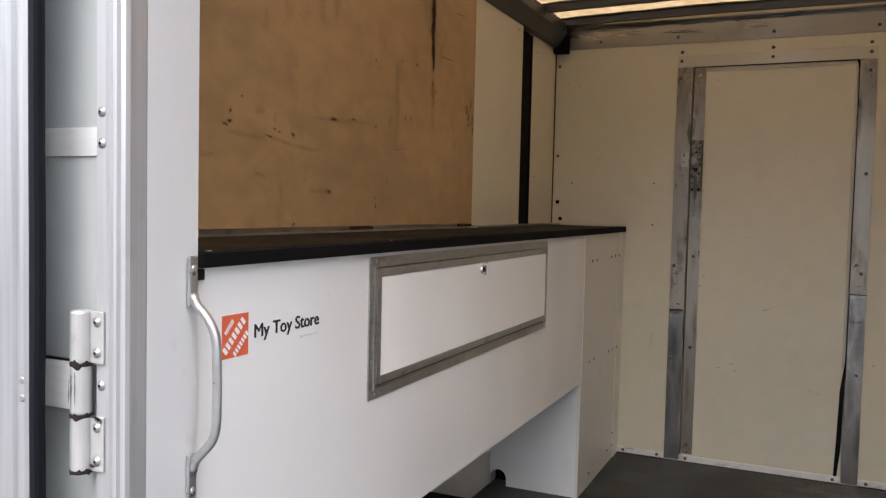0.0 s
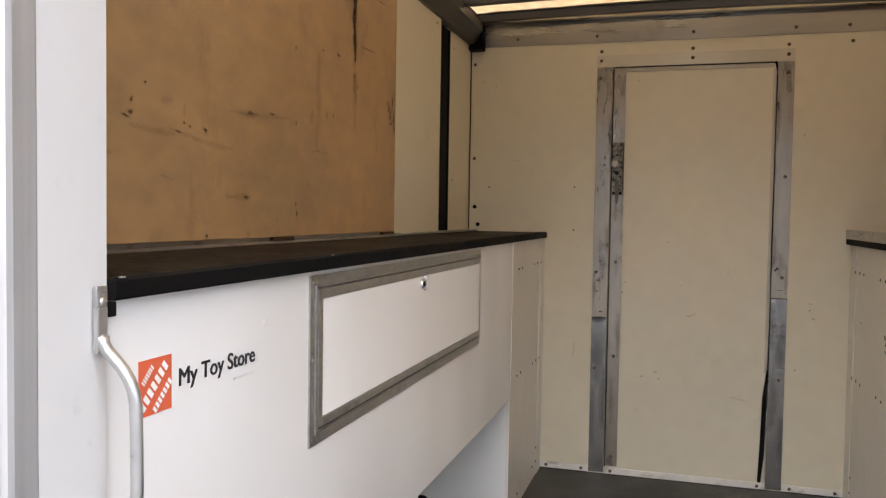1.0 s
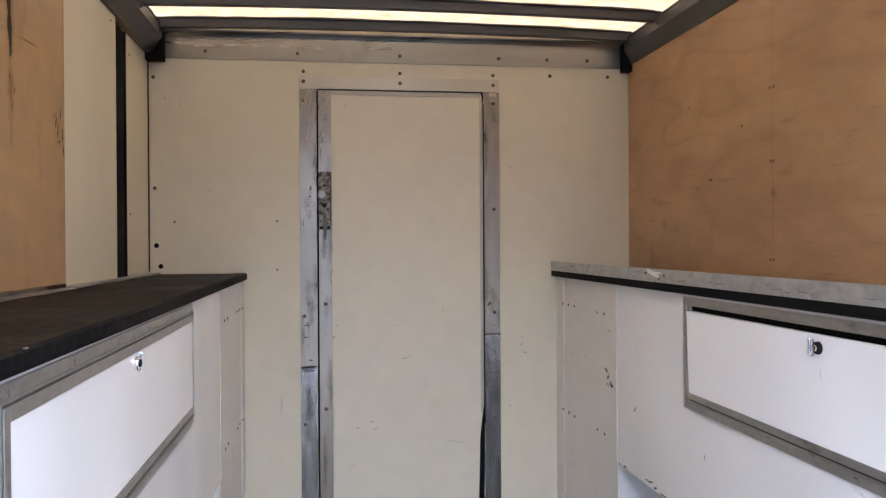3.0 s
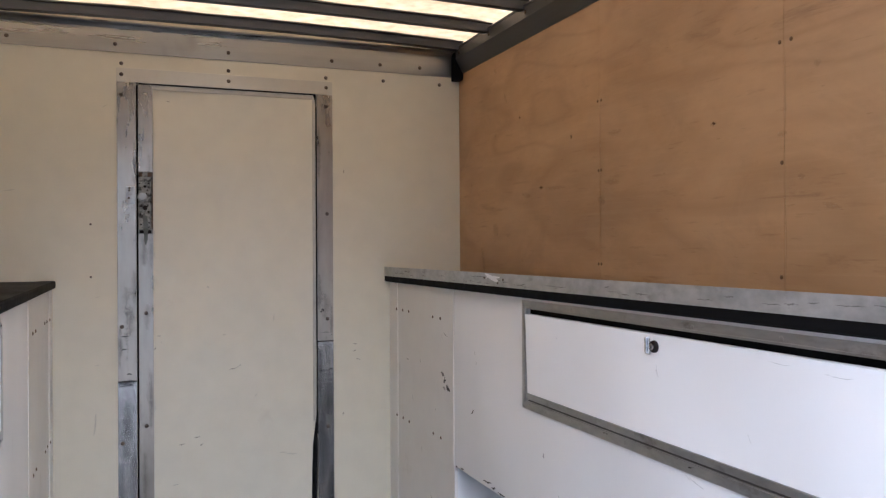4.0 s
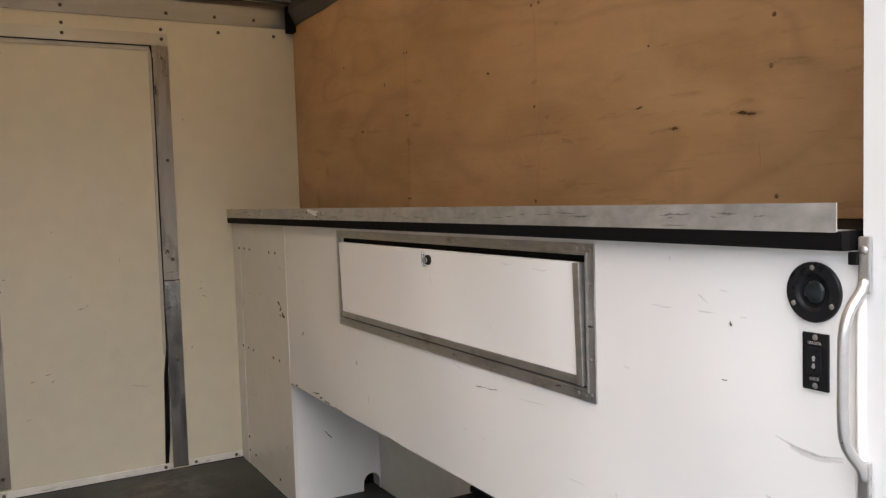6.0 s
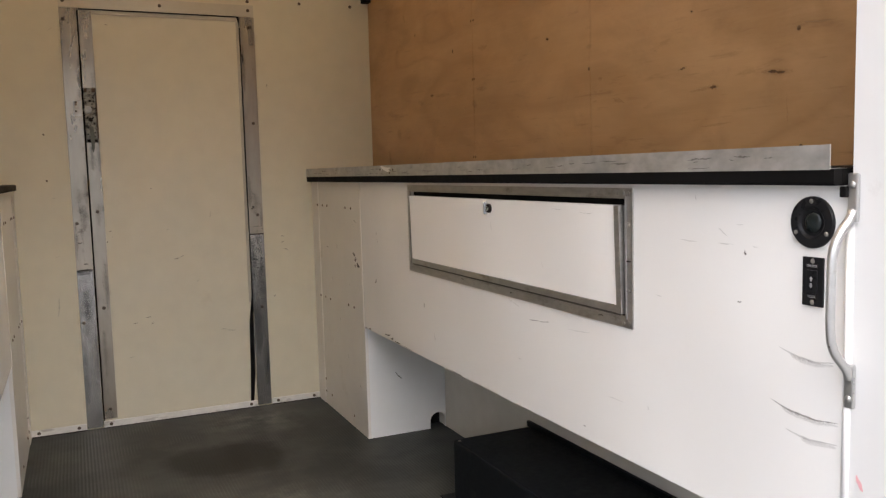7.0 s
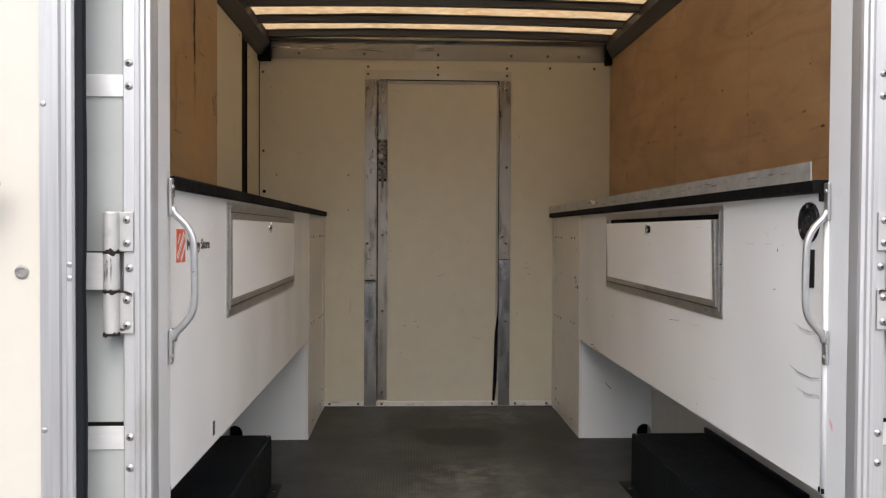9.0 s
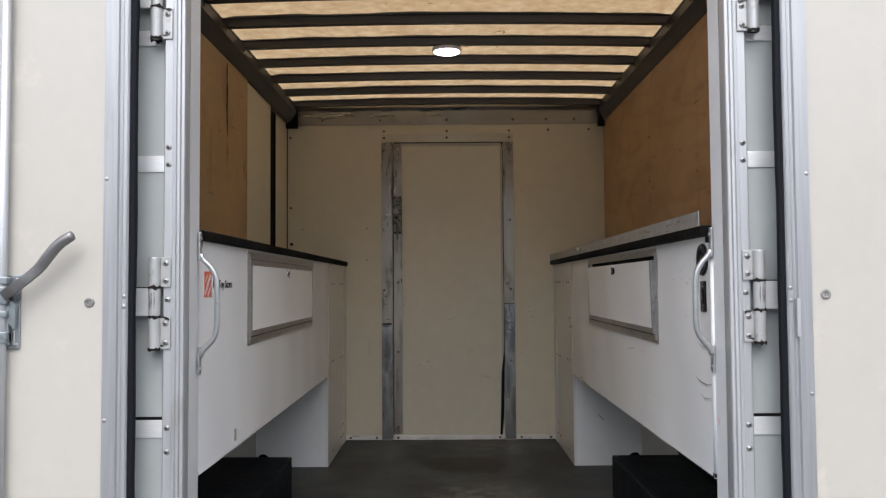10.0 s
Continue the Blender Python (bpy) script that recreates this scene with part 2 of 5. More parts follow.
def deck_noise(scale, detail, rough=0.55):
    t = dn.new("ShaderNodeTexNoise")
    t.inputs["Scale"].default_value, t.inputs["Detail"].default_value, t.inputs["Roughness"].default_value = scale, detail, rough
    dl.new(dtc.outputs["Object"], t.inputs["Vector"])
    return t


def deck_patch(x, y, rx, ry, soft):
    """1 inside a ragged round patch of the deck, falling to 0 round it."""
    mp = dn.new("ShaderNodeMapping")
    mp.inputs["Location"].default_value, mp.inputs["Scale"].default_value = (-x / rx, -y / ry, 0), (1 / rx, 1 / ry, 0)
    dl.new(dtc.outputs["Object"], mp.inputs["Vector"])
    ln_ = dn.new("ShaderNodeVectorMath")
    ln_.operation = "LENGTH"
    dl.new(mp.outputs[0], ln_.inputs[0])
    ad = dn.new("ShaderNodeMath")
    ad.operation = "MULTIPLY_ADD"
    dl.new(deck_noise(7, 6).outputs["Fac"], ad.inputs[0])
    ad.inputs[1].default_value = 0.9
    dl.new(ln_.outputs["Value"], ad.inputs[2])
    mr = dn.new("ShaderNodeMapRange")
    mr.inputs["From Min"].default_value, mr.inputs["From Max"].default_value = 1.4, 1.4 - soft
    dl.new(ad.outputs[0], mr.inputs["Value"])
    return mr.outputs[0]


def deck_mix(a, b, fac):
    mx_ = dn.new("ShaderNodeMix")
    mx_.data_type = "RGBA"
    dl.new(fac, mx_.inputs["Factor"])
    if isinstance(a, tuple):
        mx_.inputs["A"].default_value = (*a, 1)
    else:
        dl.new(a, mx_.inputs["A"])
    mx_.inputs["B"].default_value = (*b, 1)
    return mx_.outputs["Result"]


def deck_band(noise_out, lo, hi, top):
    mr = dn.new("ShaderNodeMapRange")
    mr.inputs["From Min"].default_value, mr.inputs["From Max"].default_value, mr.inputs["To Max"].default_value = lo, hi, top
    dl.new(noise_out, mr.inputs["Value"])
    return mr.outputs[0]


def times(a, b):
    mu = dn.new("ShaderNodeMath")
    mu.operation = "MULTIPLY"
    dl.new(a, mu.inputs[0])
    dl.new(b, mu.inputs[1])
    return mu.outputs[0]


worn = deck_band(deck_noise(9, 10, 0.7).outputs["Fac"], 0.42, 0.66, 0.75)
col = deck_mix((0.024, 0.026, 0.025), (0.058, 0.062, 0.058), deck_band(deck_noise(3, 8, 0.65).outputs["Fac"], 0.4, 0.65, 1.0))
col = deck_mix(col, (0.24, 0.232, 0.205), times(deck_patch(0.1, 1.83, 0.3, 0.26, 0.9), worn))
col = deck_mix(col, (0.15, 0.15, 0.138), times(deck_patch(0.2, 1.45, 0.6, 0.45, 0.9), worn))
col = deck_mix(col, (0.2, 0.19, 0.168), times(deck_patch(0.3, 2.85, 0.3, 0.25, 0.9), worn))
col = deck_mix(col, (0.17, 0.163, 0.145), times(deck_patch(-0.1, 1.2, 0.5, 0.5, 0.9), worn))
dwav = dn.new("ShaderNodeTexWave")
dwav.bands_direction = "X"
dwav.inputs["Scale"].default_value, dwav.inputs["Distortion"].default_value = 26, 0.4
dl.new(dtc.outputs["Object"], dwav.inputs["Vector"])
# the ribs' crests are rubbed paler in patches
col = deck_mix(col, (0.2, 0.2, 0.19), times(deck_band(dwav.outputs["Fac"], 0.55, 0.95, 0.5), deck_band(deck_noise(4.5, 5).outputs["Fac"], 0.5, 0.66, 0.35)))
col = deck_mix(col, (0.011, 0.01, 0.008), deck_patch(0.09, 2.41, 0.27, 0.24, 0.3))
dl.new(col, db.inputs["Base Color"])
db.inputs["Roughness"].default_value, db.inputs["Specular IOR Level"].default_value = 0.55, 0.35
dbp = dn.new("ShaderNodeBump")
dbp.inputs["Strength"].default_value, dbp.inputs["Distance"].default_value = 0.12, 0.01
dl.new(dwav.outputs["Fac"], dbp.inputs["Height"])
dl.new(dbp.outputs[0], db.inputs["Normal"])
BOW = surface("dark_roof_bow", (0.085, 0.085, 0.085), 0.45, 0.5, grain=(0.6, 10, 10), fine=10, vary=0.2)
RAIL = surface("dark_aluminium_rail", (0.085, 0.083, 0.078), 0.42, 0.55, grain=(10, 0.6, 10), fine=10, vary=0.2)
SEALANT = surface("grey_sealant", (0.2, 0.18, 0.15), 0.7, fine=60, vary=0.2)
PLASTIC = surface("black_plastic", (0.011, 0.011, 0.012), 0.3, fine=90, vary=0.15, spec=.14)
LENS = surface("dark_glossy_lens", (0.012, 0.016, 0.016), 0.06, fine=30, vary=0.1, bump=0.0, spec=0.3)
ORANGE = surface("orange_vinyl", (0.7, 0.13, 0.055), 0.4, fine=90, vary=0.06)
PAPER = surface("white_vinyl", (0.85, 0.84, 0.83), 0.4, fine=90, vary=0.03)
DIM_PRINT = surface("worn_grey_print", (0.3, 0.3, 0.3), 0.6, fine=90, vary=0.2)
INK = surface("black_ink", (0.015, 0.015, 0.016), 0.45, fine=90, vary=0.1)
PINK = surface("pink_crayon", (0.75, 0.4, 0.42), 0.6, fine=90, vary=0.1)
STEEL = surface("worn_steel", (0.25, 0.24, 0.23), 0.42, 0.85, fine=50, vary=0.15, dirt=(0.16, 0.12, 0.09), dirt_amount=0.25, dirt_scale=25)
ZINC = surface("dull_zinc", (0.32, 0.345, 0.35), 0.4, 0.8, fine=40, vary=0.15, dirt=(0.07, 0.07, 0.07), dirt_amount=0.42, dirt_scale=25)
GALV = surface("galvanised_sheet", (0.46, 0.46, 0.445), 0.42, 0.7, grain=(1, 1, 1.6), fine=34, broad=8, vary=0.3, bump=0.02, dirt=(0.25, 0.24, 0.22), dirt_amount=0.25, dirt_scale=18, dirt_size=(1, 0.4, 1))
CHROME = surface("chrome", (0.8, 0.8, 0.8), 0.12, 1.0, fine=60, vary=0.05, bump=0.0)
ASPHALT = surface("worn_pale_asphalt", (0.17, 0.171, 0.172), 0.85, fine=80, broad=0.6, vary=0.3, bump=0.2)
TRUCK_WHITE = surface("white_truck_skin", (0.8, 0.8, 0.8), 0.3, fine=10, vary=0.03, bump=0.0)

GLASSFIBRE, gn, gl, gb = nodes_of("translucent_glassfibre")
gt = gn.new("ShaderNodeTexNoise")
gt.inputs["Scale"].default_value, gt.inputs["Detail"].default_value, gt.inputs["Roughness"].default_value = 19, 9, 0.62
gc = gn.new("ShaderNodeTexCoord")
gl.new(gc.outputs["Object"], gt.inputs["Vector"])
gr = gn.new("ShaderNodeValToRGB")
gr.color_ramp.elements[0].position, gr.color_ramp.elements[0].color = 0.3, (0.59, 0.46, 0.31, 1)
gr.color_ramp.elements[1].position, gr.color_ramp.elements[1].color = 0.68, (0.79, 0.69, 0.53, 1)
gl.new(gt.outputs["Fac"], gr.inputs["Fac"])
gx = gn.new("ShaderNodeBsdfTranslucent")
gl.new(gr.outputs[0], gx.inputs["Color"])
gm = gn.new("ShaderNodeMixShader")
gm.inputs[0].default_value = 0.7
gb.inputs["Roughness"].default_value = 0.4
gl.new(gr.outputs[0], gb.inputs["Base Color"])
gl.new(gb.outputs[0], gm.inputs[1])
gl.new(gx.outputs[0], gm.inputs[2])
gl.new(gm.outputs[0], gn["Material Output"].inputs["Surface"])

LED, ln, ll, lb = nodes_of("lit_led_diffuser")
lb.inputs["Base Color"].default_value = (0.9, 0.9, 0.9, 1)
lb.inputs["Emission Color"].default_value = (1.0, 0.98, 0.95, 1)
lb.inputs["Emission Strength"].default_value = 6.0


# ---- mesh helpers ----
def finish(name, bm, material, smooth=False):
    me = bpy.data.meshes.new(name)
    bmesh.ops.recalc_face_normals(bm, faces=bm.faces)
    bm.to_mesh(me)
    bm.free()
    me.materials.append(material)
    if smooth:
        for p in me.polygons:
            p.use_smooth = True
    return me


def thing(name, at, label, category, group="", kind=""):
    """An Empty at the base of a thing, which parents its parts."""
    ob = new(name)
    ob.empty_display_size = 0.05
    ob.location = at
    return tagged(ob, label, category, group, kind)


def hang(ob, parent):
    ob.parent = parent
    ob.matrix_parent_inverse = Matrix.Translation(-parent.location)
    return ob


def part(name, bm, material, parent, label="", smooth=False):
    ob = hang(new(name, finish(name, bm, material, smooth)), parent)
    return tagged(ob, label)


def solid(name, bm, material, label, category, kind="", group="", smooth=False):
    """A thing or a piece of the setting that is one mesh."""
    return tagged(new(name, finish(name, bm, material, smooth)), label, category, group, kind)


def box(bm, x0, x1, y0, y1, z0, z1, bevel=0.0):
    x0, x1, y0, y1, z0, z1 = min(x0, x1), max(x0, x1), min(y0, y1), max(y0, y1), min(z0, z1), max(z0, z1)
    got = bmesh.ops.create_cube(bm, size=1.0, matrix=Matrix.Translation(((x0 + x1) / 2, (y0 + y1) / 2, (z0 + z1) / 2))
                                @ Matrix.Diagonal((x1 - x0, y1 - y0, z1 - z0, 1)))
    if bevel:
        edges = list({e for v in got["verts"] for e in v.link_edges})
        bmesh.ops.bevel(bm, geom=edges, offset=bevel, segments=2, affect="EDGES", profile=0.6)
    return bm


def boxed(*a, bevel=0.0):
    return box(bmesh.new(), *a, bevel=bevel)


def prism(bm, outline, axis, a, b):
    """Extrudes a closed outline of 2D points along an axis from a to b. The points are the other two coordinates in x, y, z order."""
    def at(p, c):
        return {"x": (c, p[0], p[1]), "y": (p[0], c, p[1]), "z": (p[0], p[1], c)}[axis]
    lo = [bm.verts.new(at(p, a)) for p in outline]
    hi = [bm.verts.new(at(p, b)) for p in outline]
    n = len(outline)
    for i in range(n):
        bm.faces.new((lo[i], lo[(i + 1) % n], hi[(i + 1) % n], hi[i]))
    bm.faces.new(lo[::-1])
    bm.faces.new(hi)
    return bm


def frame_slab(bm, axis, c0, c1, outer, inner):
    """A slab between c0 and c1 on an axis, with a rectangular hole. outer and inner: (u0, u1, v0, v1)."""
    def ring(r, c):
        pts = [(r[0], r[2]), (r[1], r[2]), (r[1], r[3]), (r[0], r[3])]
        return [bm.verts.new({"x": (c, u, v), "y": (u, c, v), "z": (u, v, c)}[axis]) for u, v in pts]
    o0, i0, o1, i1 = ring(outer, c0), ring(inner, c0), ring(outer, c1), ring(inner, c1)
    for k in range(4):
        j = (k + 1) % 4
        bm.faces.new((o0[k], o0[j], i0[j], i0[k]))
        bm.faces.new((o1[k], o1[j], i1[j], i1[k]))
        bm.faces.new((o0[k], o0[j], o1[j], o1[k]))
        bm.faces.new((i0[k], i0[j], i1[j], i1[k]))
    return bm


def lathe(bm, profile, m, steps=24):
    """Turns a profile of (radius, height) round the z axis of the pose m."""
    rings = []
    for r, h in profile:
        rings.append([bm.verts.new(m @ Vector((r * math.cos(2 * math.pi * i / steps), r * math.sin(2 * math.pi * i / steps), h))) for i in range(steps)])
    for a, b in zip(rings, rings[1:]):
        for i in range(steps):
            j = (i + 1) % steps
            bm.faces.new((a[i], a[j], b[j], b[i]))
    bm.faces.new(rings[0][::-1])
    bm.faces.new(rings[-1])
    return bm


def tube(bm, points, radius, steps=14):
    """A round bar along a line of points."""
    pts = [Vector(p) for p in points]
    rings = []
    side = None
    for i, p in enumerate(pts):
        d = (pts[min(i + 1, len(pts) - 1)] - pts[max(i - 1, 0)]).normalized()
        if side is None:
            side = d.orthogonal().normalized()
        side = (side - d * side.dot(d)).normalized()
        up = d.cross(side)
        r = radius[i] if isinstance(radius, list) else radius
        rings.append([bm.verts.new(p + r * (math.cos(2 * math.pi * k / steps) * side + math.sin(2 * math.pi * k / steps) * up)) for k in range(steps)])
    for a, b in zip(rings, rings[1:]):
        for k in range(steps):
            bm.faces.new((a[k], a[(k + 1) % steps], b[(k + 1) % steps], b[k]))
    bm.faces.new(rings[0][::-1])
    bm.faces.new(rings[-1])
    return bm


FACING = {"-y": Matrix.Rotation(radians(90), 4, "X"), "+y": Matrix.Rotation(radians(-90), 4, "X"),
          "+x": Matrix.Rotation(radians(90), 4, "Y"), "-x": Matrix.Rotation(radians(-90), 4, "Y"), "+z": Matrix.Identity(4), "-z": Matrix.Rotation(radians(180), 4, "X")}


def dome_mesh(name, r, h, material, washer=0.0):
    bm = bmesh.new()
    prof = [(r * math.cos(a), h * math.sin(a)) for a in (0, 0.5, 1.0, 1.35)]
    if washer:
        prof = [(washer, 0), (washer, h * 0.25), (r, h * 0.3)] + [(a, b + h * 0.3) for a, b in prof[1:]]
    lathe(bm, prof, Matrix.Identity(4), 12)
    return finish(name, bm, material, True)


PLY_FIX = surface("tarnished_brass_screw", (0.17, 0.1, 0.05), 0.5, 0.6, fine=200, vary=0.3)
PLY_SOFT = surface("faint_brown_stain", (0.29, 0.165, 0.075), 0.6, fine=60, vary=0.2)
RIVET = dome_mesh("rivet", 0.0075, 0.004, DARK_RIVET)
RIVET_SMALL = dome_mesh("small_rivet", 0.0042, 0.0025, DARK_RIVET)
FAR_RIVET = dome_mesh("rusty_rivet", 0.006, 0.003, LATCH_BROWN)
RIVET_ALU = dome_mesh("alu_rivet", 0.0062, 0.0022, ALU)
BOLT_HEAD = dome_mesh("bolt_head", 0.0047, 0.003, BOLT, 0.0068)
PLUG = dome_mesh("bolt_socket", 0.0021, 0.0006, RUST)
FRAME_RIVET = dome_mesh("frame_rivet", 0.005, 0.0012, ALU_H)
SCREW = dome_mesh("screw_head", 0.005, 0.002, BOLT)
PLY_SCREW = dome_mesh("ply_screw_head", 0.005, 0.0018, PLY_FIX)
SMALL_SCREW = dome_mesh("small_screw_head", 0.0042, 0.0015, STUD)
HOLE = dome_mesh("plug", 0.0095, 0.0012, RUBBER)


def fix(mesh, name, parent, place, facing):
    ob = hang(new(name, mesh), parent)
    ob.matrix_basis = Matrix.Translation(place) @ FACING[facing]
    return ob


def bolt(parent, place, facing="-y"):
    """A pale domed bolt on its washer, with a dark socket in the middle."""
    ob = fix(BOLT_HEAD, "bolt", parent, place, facing)
    fix(PLUG, "socket", parent, (place[0], place[1] - 0.0038, place[2]), facing)
    return ob


def worn_mark(name, colour, strength, rough=0.6, breakup=1.0, scale=130, lo=None, hi=None):
    """A scuff that fades out at its edges and breaks up along its length; 'wear' is 1 in its middle and 0 at its rim."""
    m, n, l, b = nodes_of(name)
    at = n.new("ShaderNodeAttribute")
    at.attribute_name = "wear"
    tc = n.new("ShaderNodeTexCoord")
    ns = n.new("ShaderNodeTexNoise")
    ns.inputs["Scale"].default_value, ns.inputs["Detail"].default_value, ns.inputs["Roughness"].default_value = scale, 5, 0.65
    l.new(tc.outputs["Object"], ns.inputs["Vector"])
    mu = n.new("ShaderNodeMath")
    mu.operation = "MULTIPLY_ADD"
    l.new(ns.outputs["Fac"], mu.inputs[0])
    mu.inputs[1].default_value = breakup
    l.new(at.outputs["Fac"], mu.inputs[2])
    mr = n.new("ShaderNodeMapRange")
    mr.interpolation_type = "SMOOTHSTEP"
    mr.inputs["From Min"].default_value, mr.inputs["From Max"].default_value = lo or 0.3 + 0.5 * breakup, hi or 0.85 + 0.5 * breakup
    mr.inputs["To Max"].default_value = strength
    l.new(mu.outputs[0], mr.inputs["Value"])
    l.new(mr.outputs[0], b.inputs["Alpha"])
    hs = n.new("ShaderNodeMapRange")
    hs.inputs["To Min"].default_value, hs.inputs["To Max"].default_value = 0.6, 1.4
    l.new(ns.outputs["Fac"], hs.inputs["Value"])
    hv = n.new("ShaderNodeHueSaturation")
    hv.inputs["Color"].default_value = (*colour, 1)
    l.new(hs.outputs[0], hv.inputs["Value"])
    l.new(hv.outputs[0], b.inputs["Base Color"])
    b.inputs["Roughness"].default_value, b.inputs["Specular IOR Level"].default_value = rough, 0.25
    return m


WORN = {GOUGE.name: worn_mark("dark_gouge_mark", (0.05, 0.03, 0.018), 0.95), RUB.name: worn_mark("pale_rub_mark", (0.66, 0.52, 0.38), 0.22), SCRATCH.name: worn_mark("rub_scratch_mark", (0.2, 0.19, 0.18), 0.28),
        PLY_GOUGE.name: worn_mark("brown_gouge_mark", (0.11, 0.05, 0.02), 0.85), LIP_SCUFF.name: worn_mark("metal_scuff_mark", (0.12, 0.11, 0.1), 0.5), MARK.name: worn_mark("grey_scuff_mark", (0.3, 0.29, 0.28), 0.2),
        DOOR_MARK.name: worn_mark("brown_scuff_mark", (0.16, 0.125, 0.09), 0.5), GRIME.name: worn_mark("grime_mark", (0.05, 0.047, 0.045), 0.8), PLY_SOFT.name: worn_mark("brown_stain_mark", (0.19, 0.1, 0.045), 0.15, breakup=1.3),
        STUD.name: worn_mark("mottled_grime_mark", (0.035, 0.034, 0.033), 0.6, 0.5, 3.0, 42, 2.35, 2.95), SEALANT.name: worn_mark("pale_haze_mark", (0.2, 0.19, 0.17), 0.4, 0.5, 3.0, 40, 2.3, 3.0),
        RUST.name: worn_mark("black_grime_mark", (0.025, 0.02, 0.016), 0.95)}


SMUDGE = worn_mark("dark_smudge_mark", (0.055, 0.052, 0.05), 0.36, 0.5, 1.6, 26, 1.0, 2.1)


def streak(name, parent, plane, at, points, width, material, lift=0.0008, ragged=True):
    """A thin scuff on a wall that fades at its rim. plane: 'x', 'y' or 'z'; at: its coordinate; points in the other two."""
    soft = material.name in WORN or material is SMUDGE
    fine = []
    for p, q in zip(points, points[1:]):
        fine += [(p[0] + (q[0] - p[0]) * k / 4, p[1] + (q[1] - p[1]) * k / 4) for k in range(4)]
    fine.append(points[-1])
    n = len(fine)
    key = points[0][0] * 13.7 + points[0][1] * 29.3
    verts, wear, faces = [], [], []
    for i, (u, v) in enumerate(fine):
        a, b = fine[max(i - 1, 0)], fine[min(i + 1, n - 1)]
        d = Vector((b[0] - a[0], b[1] - a[1])).normalized()
        run = math.sin(math.pi * (i + 0.3) / (n - 0.4))
        w = width * (0.35 + 0.65 * run) * (1.35 if soft else 1.0)
        shift = 0.0
        if ragged:
            w *= 1.0 + 0.9 * noise.noise((i * 0.55, key, 0.0))
            shift = width * 0.4 * noise.noise((i * 0.35, key, 7.0))
        for k in (-0.5, 0.0, 0.5):
            o = shift + w * k
            uu, vv = u - d.y * o, v + d.x * o
            verts.append({"x": (at + lift, uu, vv), "y": (uu, at + lift, vv), "z": (uu, vv, at + lift)}[plane])
            wear.append(0.0 if k or i in (0, n - 1) else 0.75 + 0.25 * run)
        if i:
            j = 3 * i
            faces += [(j - 3, j - 2, j + 1, j), (j - 2, j - 1, j + 2, j + 1)]
    me = bpy.data.meshes.new(name)
    me.from_pydata(verts, [], faces)
    if soft:
        me.attributes.new("wear", "FLOAT", "POINT").data.foreach_set("value", wear)
    me.materials.append(WORN.get(material.name, material))
    return hang(new(name, me), parent)


def arc(p, q, sag, n=9):
    return [(p[0] + (q[0] - p[0]) * i / (n - 1), p[1] + (q[1] - p[1]) * i / (n - 1) - sag * math.sin(math.pi * i / (n - 1))) for i in range(n)]


# ---- the plan, in metres: x across, y into the truck body from its rear frame, z up from its deck ----
BACK = 3.087            # bulkhead
FACE = {-1: -0.622, 1: 0.647}      # the cabinets' fronts
POST = {-1: -0.655, 1: 0.70}       # outer edges of the rear posts
WALL = {-1: -0.957, 1: 0.96}       # plywood liners
GROUND = -0.62
ROOF = 2.05



def crown(x):
    """How far the roof rises over its edges: it arches a little across the body."""
    return 0.013 * max(0.0, 1 - (x / 0.94) ** 2)


# ---- setting ----
g = bmesh.new()
bmesh.ops.create_grid(g, x_segments=2, y_segments=2, size=900, matrix=Matrix.Translation((0, 0, GROUND)))
solid("ground", g, ASPHALT, "weathered pale grey asphalt yard under the truck", "ground", "structure")

# Added wall behind the camera: blocks low sky light and dims reflections.
SKY_BLOCKER = surface("sky_blocker_grey", (0.45, 0.45, 0.45), 0.9, fine=20, broad=0.5, vary=0.15, bump=0.05, dirt=(0.25, 0.24, 0.22), dirt_amount=0.2, dirt_scale=0.6)
solid("sky_blocker_wall", boxed(-30, 30, -14.3, -14, GROUND, GROUND + 4.8), SKY_BLOCKER, "plain pale grey wall added out of view to block the low sky", "wall", "structure")

floor = solid("floor", boxed(-1.03, 1.03, 0.0, BACK + 0.06, -0.06, 0.0), DECK, "worn black truck deck with pale scuffs and a damp stain", "floor", "structure")

roof = solid("ceiling", prism(bmesh.new(), [(x / 20, ROOF + crown(x / 20)) for x in range(-20, 21)] + [(x / 20, ROOF + 0.003 + crown(x / 20)) for x in range(20, -21, -1)], "y", 0.0, BACK + 0.06), GLASSFIBRE, "warm translucent glassfibre roof sheet lit by daylight", "ceiling", "structure")

# bulkhead with its doorway
bulk = solid("wall_front", frame_slab(bmesh.new(), "y", BACK, BACK + 0.04, (-1.03, 1.03, 0.0, ROOF), (-0.335, 0.342, 0.006, 1.81)), CREAM,
             "cream glassfibre bulkhead with riveted aluminium trim", "wall", "structure")
solid("wall_cab", boxed(-0.6, 0.6, BACK + 0.1, BACK + 0.14, -0.06, ROOF), RUBBER, "dark cab wall behind the bulkhead door", "wall", "structure")

for s, side in ((-1, "left"), (1, "right")):
    solid("wall_" + side, boxed(s * 1.0, s * 1.03, 0.05, BACK + 0.06, -0.06, ROOF), SIDE_SKIN, "dusty grey-cream inner skin of the truck body side", "wall", "structure")

